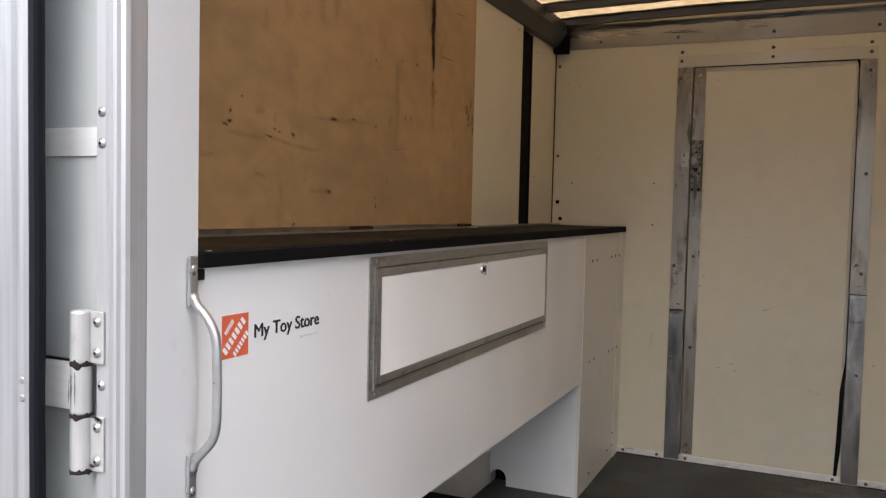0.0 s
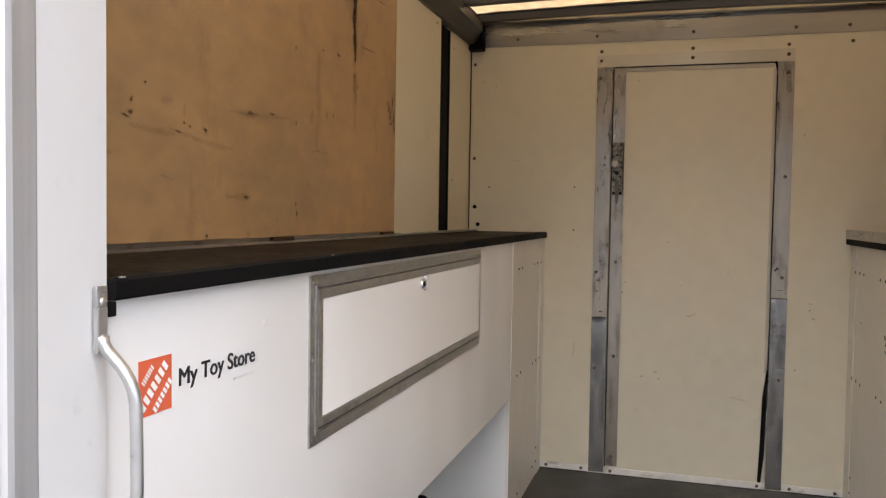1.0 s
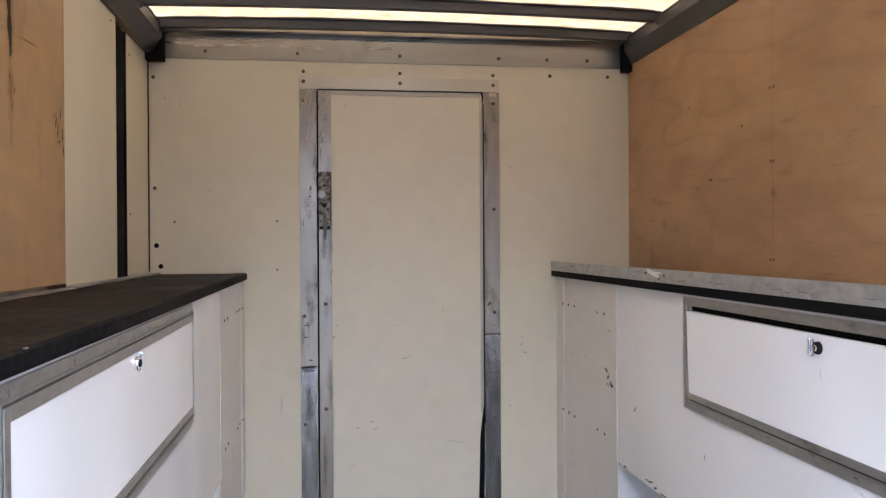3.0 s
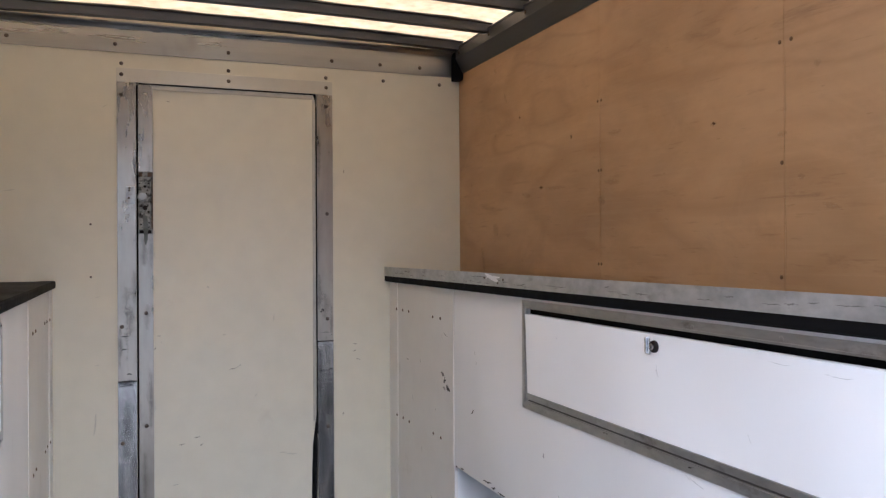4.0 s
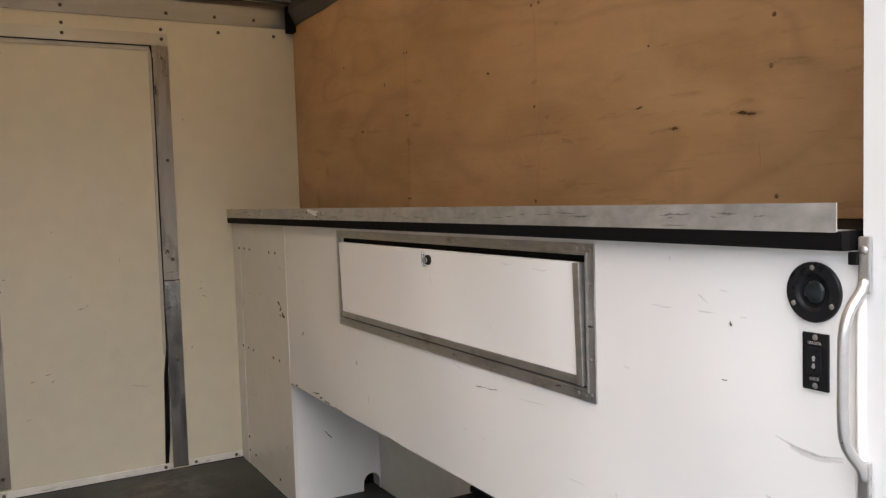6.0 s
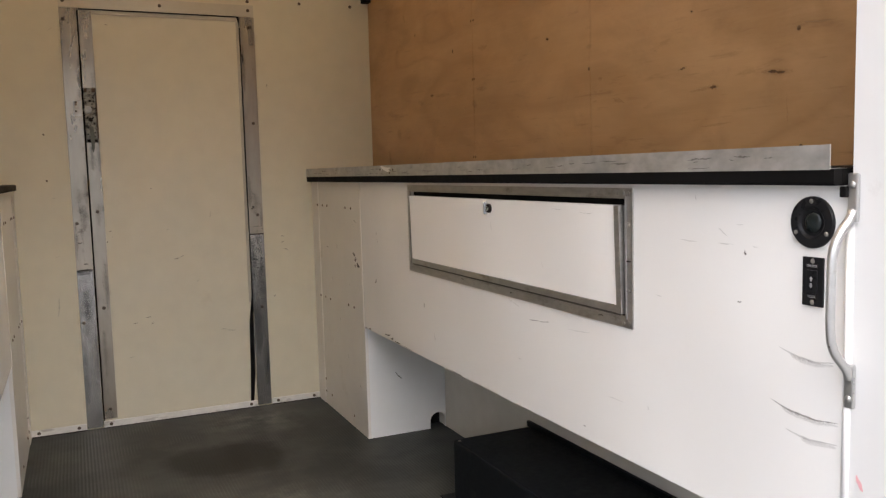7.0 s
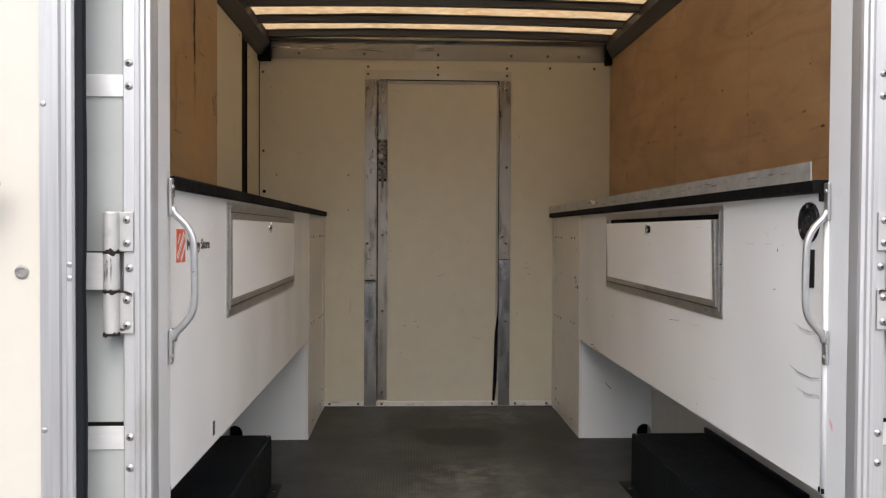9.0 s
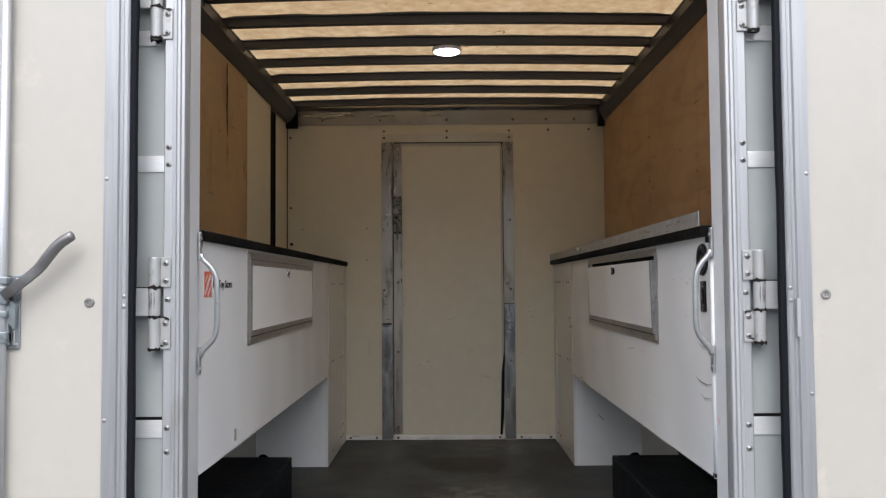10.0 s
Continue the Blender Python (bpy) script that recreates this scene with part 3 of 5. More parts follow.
# header angle across the bulkhead's top, with its corner brackets
hdr = thing("header_angle", (0, BACK, 1.918), "long riveted aluminium angle across the top of the bulkhead", "trim", kind="structure")
part("angle", prism(bmesh.new(), [(BACK, 1.918), (BACK - 0.004, 1.918), (BACK - 0.004, 2.005), (BACK - 0.012, 2.016), (BACK - 0.05, 2.016), (BACK - 0.05, 2.02), (BACK, 2.02)], "x", -0.913, 0.925), ALU_X, hdr)
for x in (-0.762, -0.406, 0.0, 0.406, 0.609, 0.782):
    fix(RIVET, "rivet", hdr, (x, BACK - 0.004, 1.948), "-y")
for s, x in ((-1, -0.913), (1, 0.925)):
    solid("corner_bracket", boxed(x, s * 0.998, BACK - 0.05, BACK - 0.0005, 1.9, 2.03, bevel=0.003), RUBBER, "black corner bracket where roof rail meets bulkhead", "bracket", "structure")

# trim round the doorway
dt = thing("trim", (0, BACK, 0), "brushed aluminium trim strips round the bulkhead doorway, scuffed black low down", "door trim", kind="structure")
part("head_strip", boxed(-0.403, 0.407, BACK - 0.005, BACK, 1.81, 1.862, bevel=0.001), TRIM_PAINT, dt)
# Thin black strip drawn as the shadow line under the head strip.
part("head_shadow_line", boxed(-0.327, 0.339, BACK - 0.0035, BACK + 0.0055, 1.8065, 1.8095), RUST, dt)
for x0, x1 in ((-0.402, -0.336), (0.343, 0.407)):
    part("upper_strip", boxed(x0, x1, BACK - 0.005, BACK, 0.82 if x0 > 0 else 0.703, 1.809, bevel=0.001), ALU, dt)
    part("lower_strip", boxed(x0, x1, BACK - 0.006, BACK, 0.006, 0.817 if x0 > 0 else 0.70, bevel=0.001), ALU_DIRTY, dt)
for x in (-0.385, 0.0, 0.382):
    for z in (1.879, 1.838):
        fix(RIVET, "rivet", dt, (x, BACK - (0.005 if z < 1.85 else 0), z), "-y")
for x, zs in ((-0.387, (1.761, 0.905, 0.475)), (0.383, (1.761, 1.33, 0.908, 0.475))):
    for z in zs:
        fix(RIVET, "rivet", dt, (x, BACK - 0.006, z), "-y")

for x0, x1, z in ((-0.402, -0.336, 0.7015), (0.343, 0.407, 0.8185)):
    part("joint", boxed(x0, x1, BACK - 0.0066, BACK - 0.001, z - 0.0014, z + 0.0022), RUST, dt)

# grime on the strips: a smeared band at each joint, mottling under it
for z, w in ((0.697, 0.016), (0.703, 0.008), (0.686, 0.006)):
    streak("grime", dt, "y", BACK - 0.006, [(-0.402, z - 0.003), (-0.385, z), (-0.36, z + 0.003), (-0.338, z + 0.001)], w, GRIME, -0.0008)
streak("mottling", dt, "y", BACK - 0.006, [(-0.37, 0.695), (-0.368, 0.64), (-0.369, 0.59), (-0.368, 0.54), (-0.369, 0.49)], 0.055, STUD, -0.0006, ragged=False)
streak("haze", dt, "y", BACK - 0.005, [(-0.369, 0.98), (-0.37, 0.9), (-0.368, 0.8), (-0.369, 0.71)], 0.055, SEALANT, -0.0006, ragged=False)
streak("mottling", dt, "y", BACK + 0.001, [(-0.302, 0.74), (-0.3, 0.66), (-0.303, 0.58), (-0.301, 0.5)], 0.034, STUD, -0.0006, ragged=False)
for x0, x1, z, w in ((0.345, 0.405, 0.6995, 0.003), (0.384, 0.406, 0.704, 0.009), (0.35, 0.37, 0.702, 0.006), (0.358, 0.406, 0.661, 0.004), (0.392, 0.406, 0.684, 0.004), (0.39, 0.406, 0.842, 0.003), (0.35, 0.405, 0.853, 0.0022), (0.355, 0.37, 0.944, 0.016), (0.35, 0.362, 0.936, 0.01),
                     (0.37, 0.395, 0.36, 0.004), (0.38, 0.4, 0.335, 0.003), (-0.392, -0.36, 0.868, 0.004), (-0.39, -0.37, 0.82, 0.007), (-0.372, -0.352, 0.728, 0.008)):
    streak("grime", dt, "y", BACK - 0.006, [(x0, z), ((x0 + x1) / 2, z + 0.0015), (x1, z + 0.001)], w, GRIME, -0.0008)
for x, z0_, z1_ in ((0.375, 0.9, 0.55), (0.39, 0.81, 0.7), (0.365, 0.69, 0.5)):
    streak("mottling", dt, "y", BACK - 0.006, [(x, z0_), (x + 0.002, (z0_ + z1_) / 2), (x, z1_)], 0.022, SEALANT, -0.0007, ragged=False)
streak("scratch", dt, "y", BACK - 0.006, [(0.385, 0.62), (0.384, 0.56), (0.385, 0.5)], 0.0014, GRIME, -0.0009)
streak("scratch", dt, "y", BACK - 0.006, [(0.4, 0.22), (0.394, 0.2), (0.39, 0.18)], 0.003, GRIME, -0.0009)

for x, za, zb, w in ((-0.342, 1.6, 1.42, 0.02), (-0.345, 1.12, 0.98, 0.03), (-0.372, 1.06, 0.94, 0.04), (-0.36, 1.0, 0.86, 0.05), (-0.395, 0.92, 0.74, 0.02), (-0.37, 0.64, 0.4, 0.06), (-0.345, 0.5, 0.2, 0.03), (-0.392, 0.4, 0.12, 0.03),
                     (0.35, 1.1, 0.93, 0.03), (0.372, 1.02, 0.9, 0.05), (0.398, 0.97, 0.84, 0.02), (0.352, 0.8, 0.6, 0.03), (0.39, 0.72, 0.52, 0.04), (0.36, 0.5, 0.25, 0.04), (0.397, 0.32, 0.1, 0.03), (0.35, 1.7, 1.45, 0.02)):
    streak("smudge", dt, "y", BACK - 0.006, [(x, za), (x + 0.002, (za + zb) / 2), (x - 0.001, zb)], w, SMUDGE, -0.0005, ragged=False)

# base trim
bt = thing("baseboard", (0, BACK, 0), "scuffed white-painted base angle along the bulkhead", "base trim", kind="structure")
for x0, x1 in ((-0.622, -0.404), (-0.334, 0.34), (0.409, 0.645)):
    part("base_strip", boxed(x0, x1, BACK - 0.008 if x0 != -0.334 else BACK - 0.012, BACK - 0.0005, 0.0005, 0.03, bevel=0.002), BASE_PAINT, bt)
    part("foot_gap", boxed(x0, x1, BACK - 0.0135, BACK - 0.0125 if x0 == -0.334 else BACK - 0.0085, 0.0004, 0.0035), RUST, bt)
    for x in (x0 + 0.03, x1 - 0.03):
        fix(RIVET, "rivet", bt, (x, BACK - 0.008 if x0 != -0.334 else BACK - 0.012, 0.016), "-y")

# loose rivets and plugs in the bulkhead itself
for x, z in ((0.623, 1.883), (0.871, 1.883), (-0.96, 1.843), (-0.957, 1.412)):
    fix(RIVET, "rivet", bulk, (x, BACK, z), "-y")
for x, z in ((-0.952, 1.189), (-0.936, 1.108)):
    fix(HOLE, "plug", bulk, (x, BACK, z), "-y")
for x, z in ((-0.884, 1.28), (-0.492, 1.283), (-0.492, 1.09)):
    fix(RIVET_SMALL, "small_rivet", bulk, (x, BACK, z), "-y")

# sliding bulkhead door
bd = thing("door_1", (0, BACK, 0.03), "closed cream bulkhead door with a worn slam latch", "door", kind="structure")
part("panel", boxed(-0.3285, 0.3405, BACK + 0.006, BACK + 0.036, 0.008, 1.8088, bevel=0.0015), PANEL_CREAM, bd)
part("edge_strip", boxed(-0.3285, -0.277, BACK + 0.001, BACK + 0.0055, 0.036, 1.806, bevel=0.001), ALU, bd)
# This right-hand strip paints the soft shading along the door's edge in grey.
part("edge_strip", boxed(0.326, 0.3382, BACK + 0.002, BACK + 0.0057, 0.5, 1.786, bevel=0.0015), DOOR_EDGE, bd)
part("top_strip", boxed(-0.276, 0.329, BACK + 0.002, BACK + 0.0057, 1.788, 1.806, bevel=0.0015), DOOR_EDGE, bd)
part("rubber_seal", prism(bmesh.new(), [(0.337, 0.52), (0.323, 0.4), (0.318, 0.2), (0.312, 0.03), (0.325, 0.03), (0.336, 0.15), (0.341, 0.45)], "y", BACK - 0.004, BACK + 0.02), RUBBER, bd, "loose black rubber seal")
part("top_seal", prism(bmesh.new(), [(0.3305, 1.806), (0.341, 1.806), (0.341, 1.758), (0.3385, 1.775), (0.335, 1.79)], "y", BACK + 0.0, BACK + 0.02), RUBBER, bd)
part("side_gap", prism(bmesh.new(), [(0.3395, 1.76), (0.3425, 1.76), (0.3425, 0.45), (0.3385, 0.45), (0.3398, 0.8), (0.3385, 1.1), (0.3396, 1.4)], "y", BACK - 0.003, BACK + 0.02), RUBBER, bd)
for z in (1.77, 0.952, 0.531, 0.08):
    fix(RIVET_ALU if z > 1 else RIVET, "rivet", bd, (-0.303, BACK + 0.001, z), "-y")
latch = part("latch", boxed(-0.329, -0.277, BACK - 0.004, BACK + 0.001, 1.248, 1.48, bevel=0.001), LATCH, bd, "grimy zinc slam latch, rusty along one edge")
part("latch_body", boxed(-0.3275, -0.288, BACK - 0.0135, BACK - 0.0041, 1.268, 1.44, bevel=0.002), LATCH, latch)
part("latch_flange", boxed(-0.2825, -0.278, BACK - 0.016, BACK - 0.0041, 1.268, 1.448, bevel=0.001), LATCH_BROWN, latch)
part("latch_tab", boxed(-0.327, -0.279, BACK - 0.009, BACK - 0.0041, 1.446, 1.459, bevel=0.001), LATCH, latch)
for x0, x1 in ((-0.326, -0.315), (-0.296, -0.281)):
    part("latch_lug", boxed(x0, x1, BACK - 0.012, BACK - 0.0041, 1.461, 1.477, bevel=0.002), LATCH_BROWN, latch)
part("keeper", boxed(-0.371, -0.34, BACK - 0.0085, BACK - 0.0055, 1.36, 1.424, bevel=0.001), HINGE, bd, "zinc latch keeper")
part("bolt_cap", lathe(bmesh.new(), [(0.017, 0), (0.017, 0.005), (0.013, 0.008), (0.005, 0.0085)], Matrix.Translation((-0.3155, BACK - 0.0135, 1.386)) @ FACING["-y"], 20), BOLT, latch)
part("lever", prism(bmesh.new(), [(-0.313, 1.315), (-0.298, 1.315), (-0.295, 1.27), (-0.297, 1.225), (-0.302, 1.207), (-0.306, 1.207), (-0.309, 1.225), (-0.312, 1.27)], "y", BACK - 0.03, BACK - 0.019), LEVER_GREEN, latch)
part("pivot", lathe(bmesh.new(), [(0.009, 0), (0.009, 0.01)], Matrix.Translation((-0.3055, BACK - 0.0135, 1.345)) @ FACING["-y"], 12), RUST, latch)
part("foot_clip", boxed(-0.325, -0.283, BACK - 0.008, BACK - 0.0041, 1.25, 1.262, bevel=0.001), RUST, latch)
for x, z, r in ((-0.3055, 1.424, 0.0052), (-0.322, 1.419, 0.003), (-0.297, 1.411, 0.0026), (-0.3, 1.397, 0.003), (-0.318, 1.352, 0.0045), (-0.296, 1.352, 0.003), (-0.293, 1.33, 0.0035), (-0.322, 1.322, 0.003), (-0.292, 1.29, 0.003), (-0.32, 1.283, 0.0035), (-0.324, 1.435, 0.0025), (-0.294, 1.436, 0.0028)):
    part("hole", lathe(bmesh.new(), [(r, 0), (r * 0.8, 0.0007)], Matrix.Translation((x, BACK - 0.0135, z)) @ FACING["-y"], 10), RUST, latch)
for x, z in ((-0.36, 1.409), (-0.361, 1.381), (-0.359, 1.418)):
    fix(RIVET_SMALL, "small_rivet", latch, (x, BACK - 0.0085, z), "-y")

for x, za, zb, w in ((-0.29, 1.55, 1.47, 0.03), (-0.283, 1.3, 1.1, 0.03), (-0.31, 1.24, 1.12, 0.03), (-0.3, 1.0, 0.88, 0.035), (-0.287, 0.75, 0.5, 0.03), (-0.31, 0.45, 0.2, 0.03)):
    streak("smudge", bd, "y", BACK + 0.001, [(x, za), (x + 0.001, (za + zb) / 2), (x, zb)], w, SMUDGE, -0.0005, ragged=False)

# scuffs on bulkhead and its door
def scuffs(owner, plane, at, lift, marks):
    """Short worn marks: place, length, slant in degrees, width and material."""
    for u, v, w, a, wd, mat in marks:
        c, d = math.cos(radians(a)) * w / 2, math.sin(radians(a)) * w / 2
        streak("scuff", owner, plane, at, arc((u - c, v - d), (u + c, v + d), 0.0006, 5), wd, mat, lift)


scuffs(bd, "y", BACK + 0.006, -0.0008, (
    (0.012, 0.727, 0.03, 12, 0.005, DOOR_MARK), (0.035, 0.736, 0.022, 35, 0.004, DOOR_MARK), (-0.258, 0.865, 0.016, 12, 0.005, DOOR_MARK), (-0.272, 0.818, 0.012, 60, 0.007, DOOR_MARK), (-0.178, 0.45, 0.026, 4, 0.006, DOOR_MARK),
    (-0.122, 0.473, 0.026, 6, 0.006, DOOR_MARK), (-0.106, 0.444, 0.016, 30, 0.007, DOOR_MARK), (0.205, 0.385, 0.03, -4, 0.007, MARK), (0.238, 0.377, 0.045, -6, 0.008, MARK), (-0.08, 1.046, 0.008, 0, 0.006, DOOR_MARK), (-0.222, 1.748, 0.014, -10, 0.005, DOOR_MARK),
    (-0.25, 0.84, 0.01, 80, 0.003, MARK), (0.1, 0.62, 0.02, 50, 0.004, MARK), (0.17, 0.92, 0.03, 85, 0.006, MARK), (-0.02, 0.86, 0.02, 10, 0.004, MARK), (-0.2, 0.3, 0.03, 12, 0.006, MARK)))
scuffs(bulk, "y", BACK, -0.0008, (
    (0.497, 0.802, 0.02, -12, 0.006, DOOR_MARK), (0.494, 0.774, 0.016, 20, 0.005, DOOR_MARK), (0.511, 0.739, 0.022, -25, 0.006, DOOR_MARK), (-0.471, 0.768, 0.02, 5, 0.004, MARK), (-0.469, 1.017, 0.02, 10, 0.004, MARK), (-0.917, 1.762, 0.016, 50, 0.005, DOOR_MARK),
    (-0.757, 1.402, 0.04, 8, 0.006, MARK), (-0.86, 1.738, 0.02, 60, 0.004, DOOR_MARK), (0.453, 1.503, 0.016, 80, 0.006, DOOR_MARK), (0.447, 0.521, 0.014, 70, 0.008, DOOR_MARK), (-0.48, 0.55, 0.09, 85, 0.01, MARK), (-0.44, 1.72, 0.03, 40, 0.003, MARK)))

# ---- roof structure ----
for s, x in ((-1, -0.915), (1, 0.925)):
    r = thing("roof_rail", (x, 1.5, 1.93), "dark aluminium roof rail along the body side", "roof rail", "roof rails", "structure")
    part("web", prism(bmesh.new(), [(s * 0.972, 1.925), (s * 0.955, 1.93), (x, 1.985), (x, 2.024), (s * 0.999, 2.024), (s * 0.999, 1.925)], "y", 0.03, BACK - 0.052), RAIL, r)
    part("lip", boxed(x - s * 0.003, s * 0.999, 0.03, BACK - 0.052, 2.025, 2.032), BOW, r)
    for k in range(10):
        fix(RIVET, "rivet", r, (x, 0.25 + 0.305 * k, 2.005), "-x" if s > 0 else "+x")
random.seed(7)
for k in range(10):
    y = BACK - 0.06 - 0.3085 * k if k else BACK - 0.075
    b = thing("roof_bow", (0, y, 2.02), "dark grey hat-section roof bow with ragged sealant edges", "roof bow", "roof bows", "structure")
    bm = bmesh.new()
    section = [(-0.03, 2.049), (-0.03, 2.046), (-0.021, 2.044), (-0.017, 2.016), (0.017, 2.016), (0.021, 2.044), (0.03, 2.046), (0.03, 2.049)]
    rows = []
    for i in range(21):
        x = -0.93 + 1.87 * i / 20
        rows.append([bm.verts.new((x, y + dy, z + crown(x))) for dy, z in section])
    for ra, rb in zip(rows, rows[1:]):
        for i in range(8):
            bm.faces.new((ra[i], ra[(i + 1) % 8], rb[(i + 1) % 8], rb[i]))
    bm.faces.new(rows[0][::-1])
    bm.faces.new(rows[-1])
    part("bow", bm, BOW, b)
    # mastic squeezed out along the flanges: a wandering lip on one side, a neat one on the other
    for e in (-1, 1):
        bm = bmesh.new()
        near, far = [], []
        for i in range(61):
            x = -0.91 + 1.83 * i / 60
            wob = 0.004 + 0.003 * abs(noise.noise((x * 6, y * 9, e)))
            if e < 0:
                wob += 0.006 + 0.022 * max(0.0, noise.noise((x * 4.1, y * 9, 2.0))) + 0.006 * noise.noise((x * 14, y * 9, 8.0)) + 0.03 * max(0.0, noise.noise((x * 1.6, y * 5, 5.0)) - 0.12)
                wob *= min(1.0, (0.93 - abs(x)) / 0.06)
            z = 2.046 + crown(x)
            near.append(bm.verts.new((x, y + e * 0.028, z)))
            far.append(bm.verts.new((x, y + e * (0.03 + wob), z + 0.0022)))
        for i in range(60):
            bm.faces.new((near[i], near[i + 1], far[i + 1], far[i]))
        part("mastic", bm, SEALANT, b)
for pts, w in (([(0.205, 1.735), (0.222, 1.715), (0.245, 1.698), (0.266, 1.69)], 0.012), ([(0.252, 1.69), (0.262, 1.715), (0.256, 1.745)], 0.01), ([(0.236, 1.93), (0.25, 1.945)], 0.014), ([(-0.244, 1.325), (-0.23, 1.33)], 0.016), ([(-0.066, 1.327), (-0.052, 1.335)], 0.018), ([(0.02, 1.332), (0.028, 1.336)], 0.01),
               ([(0.43, 2.33), (0.44, 2.34)], 0.012), ([(0.09, 1.93), (0.105, 1.94)], 0.012)):
    streak("stain", roof, "z", ROOF + crown(0.2), pts, w, PLY_GOUGE, -0.0012)
for k in range(30):
    x, y = random.uniform(-0.85, 0.85), BACK - 0.06 - 0.3085 * random.randint(1, 8) + random.choice((-1, 1)) * random.uniform(0.045, 0.09)
    run = random.uniform(0.015, 0.06)
    streak("stain", roof, "z", ROOF + crown(x), [(x, y), (x + run / 2, y + random.uniform(-0.012, 0.012)), (x + run, y + random.uniform(-0.012, 0.012))], random.uniform(0.008, 0.03), PLY_SOFT if k % 4 else DOOR_MARK, -0.0013)

lamp = thing("ceiling_light", (0.005, 1.85, 2.0), "round white ceiling light, switched on, under the roof bows", "ceiling light")
part("rim", lathe(bmesh.new(), [(0.06, 0.03), (0.068, 0.012), (0.068, 0.003), (0.064, 0.0), (0.058, 0.0)], Matrix.Translation((0.005, 1.85, 2.014)), 32), PAPER, lamp, smooth=True)
part("diffuser", lathe(bmesh.new(), [(0.059, 0.0), (0.058, -0.003), (0.05, -0.006), (0.02, -0.008)], Matrix.Translation((0.005, 1.85, 2.014)), 32), LED, lamp, "glowing white diffuser", smooth=True)

# ---- side liners ----
def ply_panel(name, s, x, y0, y1, z0, z1, mat, label, group):
    t = thing(name, (x, (y0 + y1) / 2, z0), label, "plywood panel", group)
    part("sheet", boxed(x, x + s * 0.012, y0, y1, z0, z1, bevel=0.0015), mat, t)
    return t

LEFT_PLY = ply_panel("plywood_panel", -1, WALL[-1], 0.16, 2.005, 1.092, 1.93, PLY_OLD, "scuffed brown plywood liner sheet with a dark gouge", "left plywood liner")
RIGHT_PLY = [ply_panel("plywood_panel", 1, WALL[1], y0 + 0.0004, y1 - 0.0004, 1.08, 1.932, PLY, "knotty honey-coloured plywood liner sheet fixed with screws", "right plywood liner")
             for y0, y1 in ((0.13, 1.226), (1.226, 1.965), (1.965, BACK - 0.002))]
for y, z in ((1.955, 1.628), (1.975, 1.628), (1.958, 1.419), (1.972, 1.419), (1.958, 1.138), (1.974, 1.138)):
    fix(PLY_SCREW, "screw", RIGHT_PLY[1 if y < 1.965 else 2], (WALL[1], y, z), "-x")
for y, z in ((1.205, 1.628), (1.238, 1.628), (1.233, 1.367), (1.236, 1.12)):
    fix(PLY_SCREW, "screw", RIGHT_PLY[0 if y < 1.226 else 1], (WALL[1], y, z), "-x")
for y, z in ((0.497, 1.359), (0.487, 1.121), (0.495, 1.6), (0.49, 1.45)):
    fix(PLY_SCREW, "screw", RIGHT_PLY[0], (WALL[1], y, z), "-x")
def ply_owner(y):
    return RIGHT_PLY[0 if y < 1.226 else 1 if y < 1.965 else 2]


for y, z, w, a, wd, soft in ((0.552, 1.279, 0.062, 5, 0.0085, 0), (0.737, 1.266, 0.026, 3, 0.009, 0), (0.775, 1.265, 0.06, -4, 0.006, 1), (0.842, 1.32, 0.024, -8, 0.006, 0), (1.098, 1.268, 0.034, 14, 0.008, 1), (1.452, 1.484, 0.018, 0, 0.009, 0), (1.133, 1.563, 0.014, 10, 0.01, 1),
                             (0.81, 1.449, 0.01, 20, 0.006, 0), (2.339, 1.395, 0.03, 2, 0.01, 0), (2.24, 1.388, 0.1, 2, 0.01, 1), (2.454, 1.376, 0.05, 10, 0.014, 1), (1.886, 1.522, 0.05, 4, 0.012, 1), (2.133, 1.544, 0.012, 0, 0.012, 0), (2.713, 1.623, 0.012, 80, 0.016, 1), (2.711, 1.87, 0.02, 40, 0.012, 1),
                             (0.628, 1.535, 0.01, 0, 0.007, 0), (1.178, 1.334, 0.014, 5, 0.008, 1), (1.231, 1.43, 0.02, 0, 0.01, 1), (1.956, 1.329, 0.03, 20, 0.018, 1), (2.713, 1.259, 0.04, 50, 0.03, 1), (2.835, 1.145, 0.07, 75, 0.02, 1), 
                             (0.73, 1.18, 0.07, -3, 0.004, 1), (2.62, 1.75, 0.03, 60, 0.012, 1), (1.9, 1.38, 0.06, 5, 0.012, 1), (0.45, 1.365, 0.05, 6, 0.004, 1), (2.95, 1.45, 0.012, 0, 0.012, 1), (2.5, 1.66, 0.012, 0, 0.01, 0),
                             (0.33, 1.33, 0.03, -4, 0.007, 1)):
    c, d = math.cos(radians(a)) * w / 2, math.sin(radians(a)) * w / 2
    streak("stain", ply_owner(y), "x", WALL[1], arc((y - 1.5 * c, z - 1.5 * d), (y + 1.5 * c, z + 1.5 * d), 0.001, 5), wd * 2.2, PLY_SOFT, -0.0005, ragged=False)
    if not soft:
        streak("gouge", ply_owner(y), "x", WALL[1], arc((y - 0.8 * c, z - 0.8 * d), (y + 0.8 * c, z + 0.8 * d), 0.0006, 5), wd, PLY_GOUGE, -0.0008)
random.seed(17)
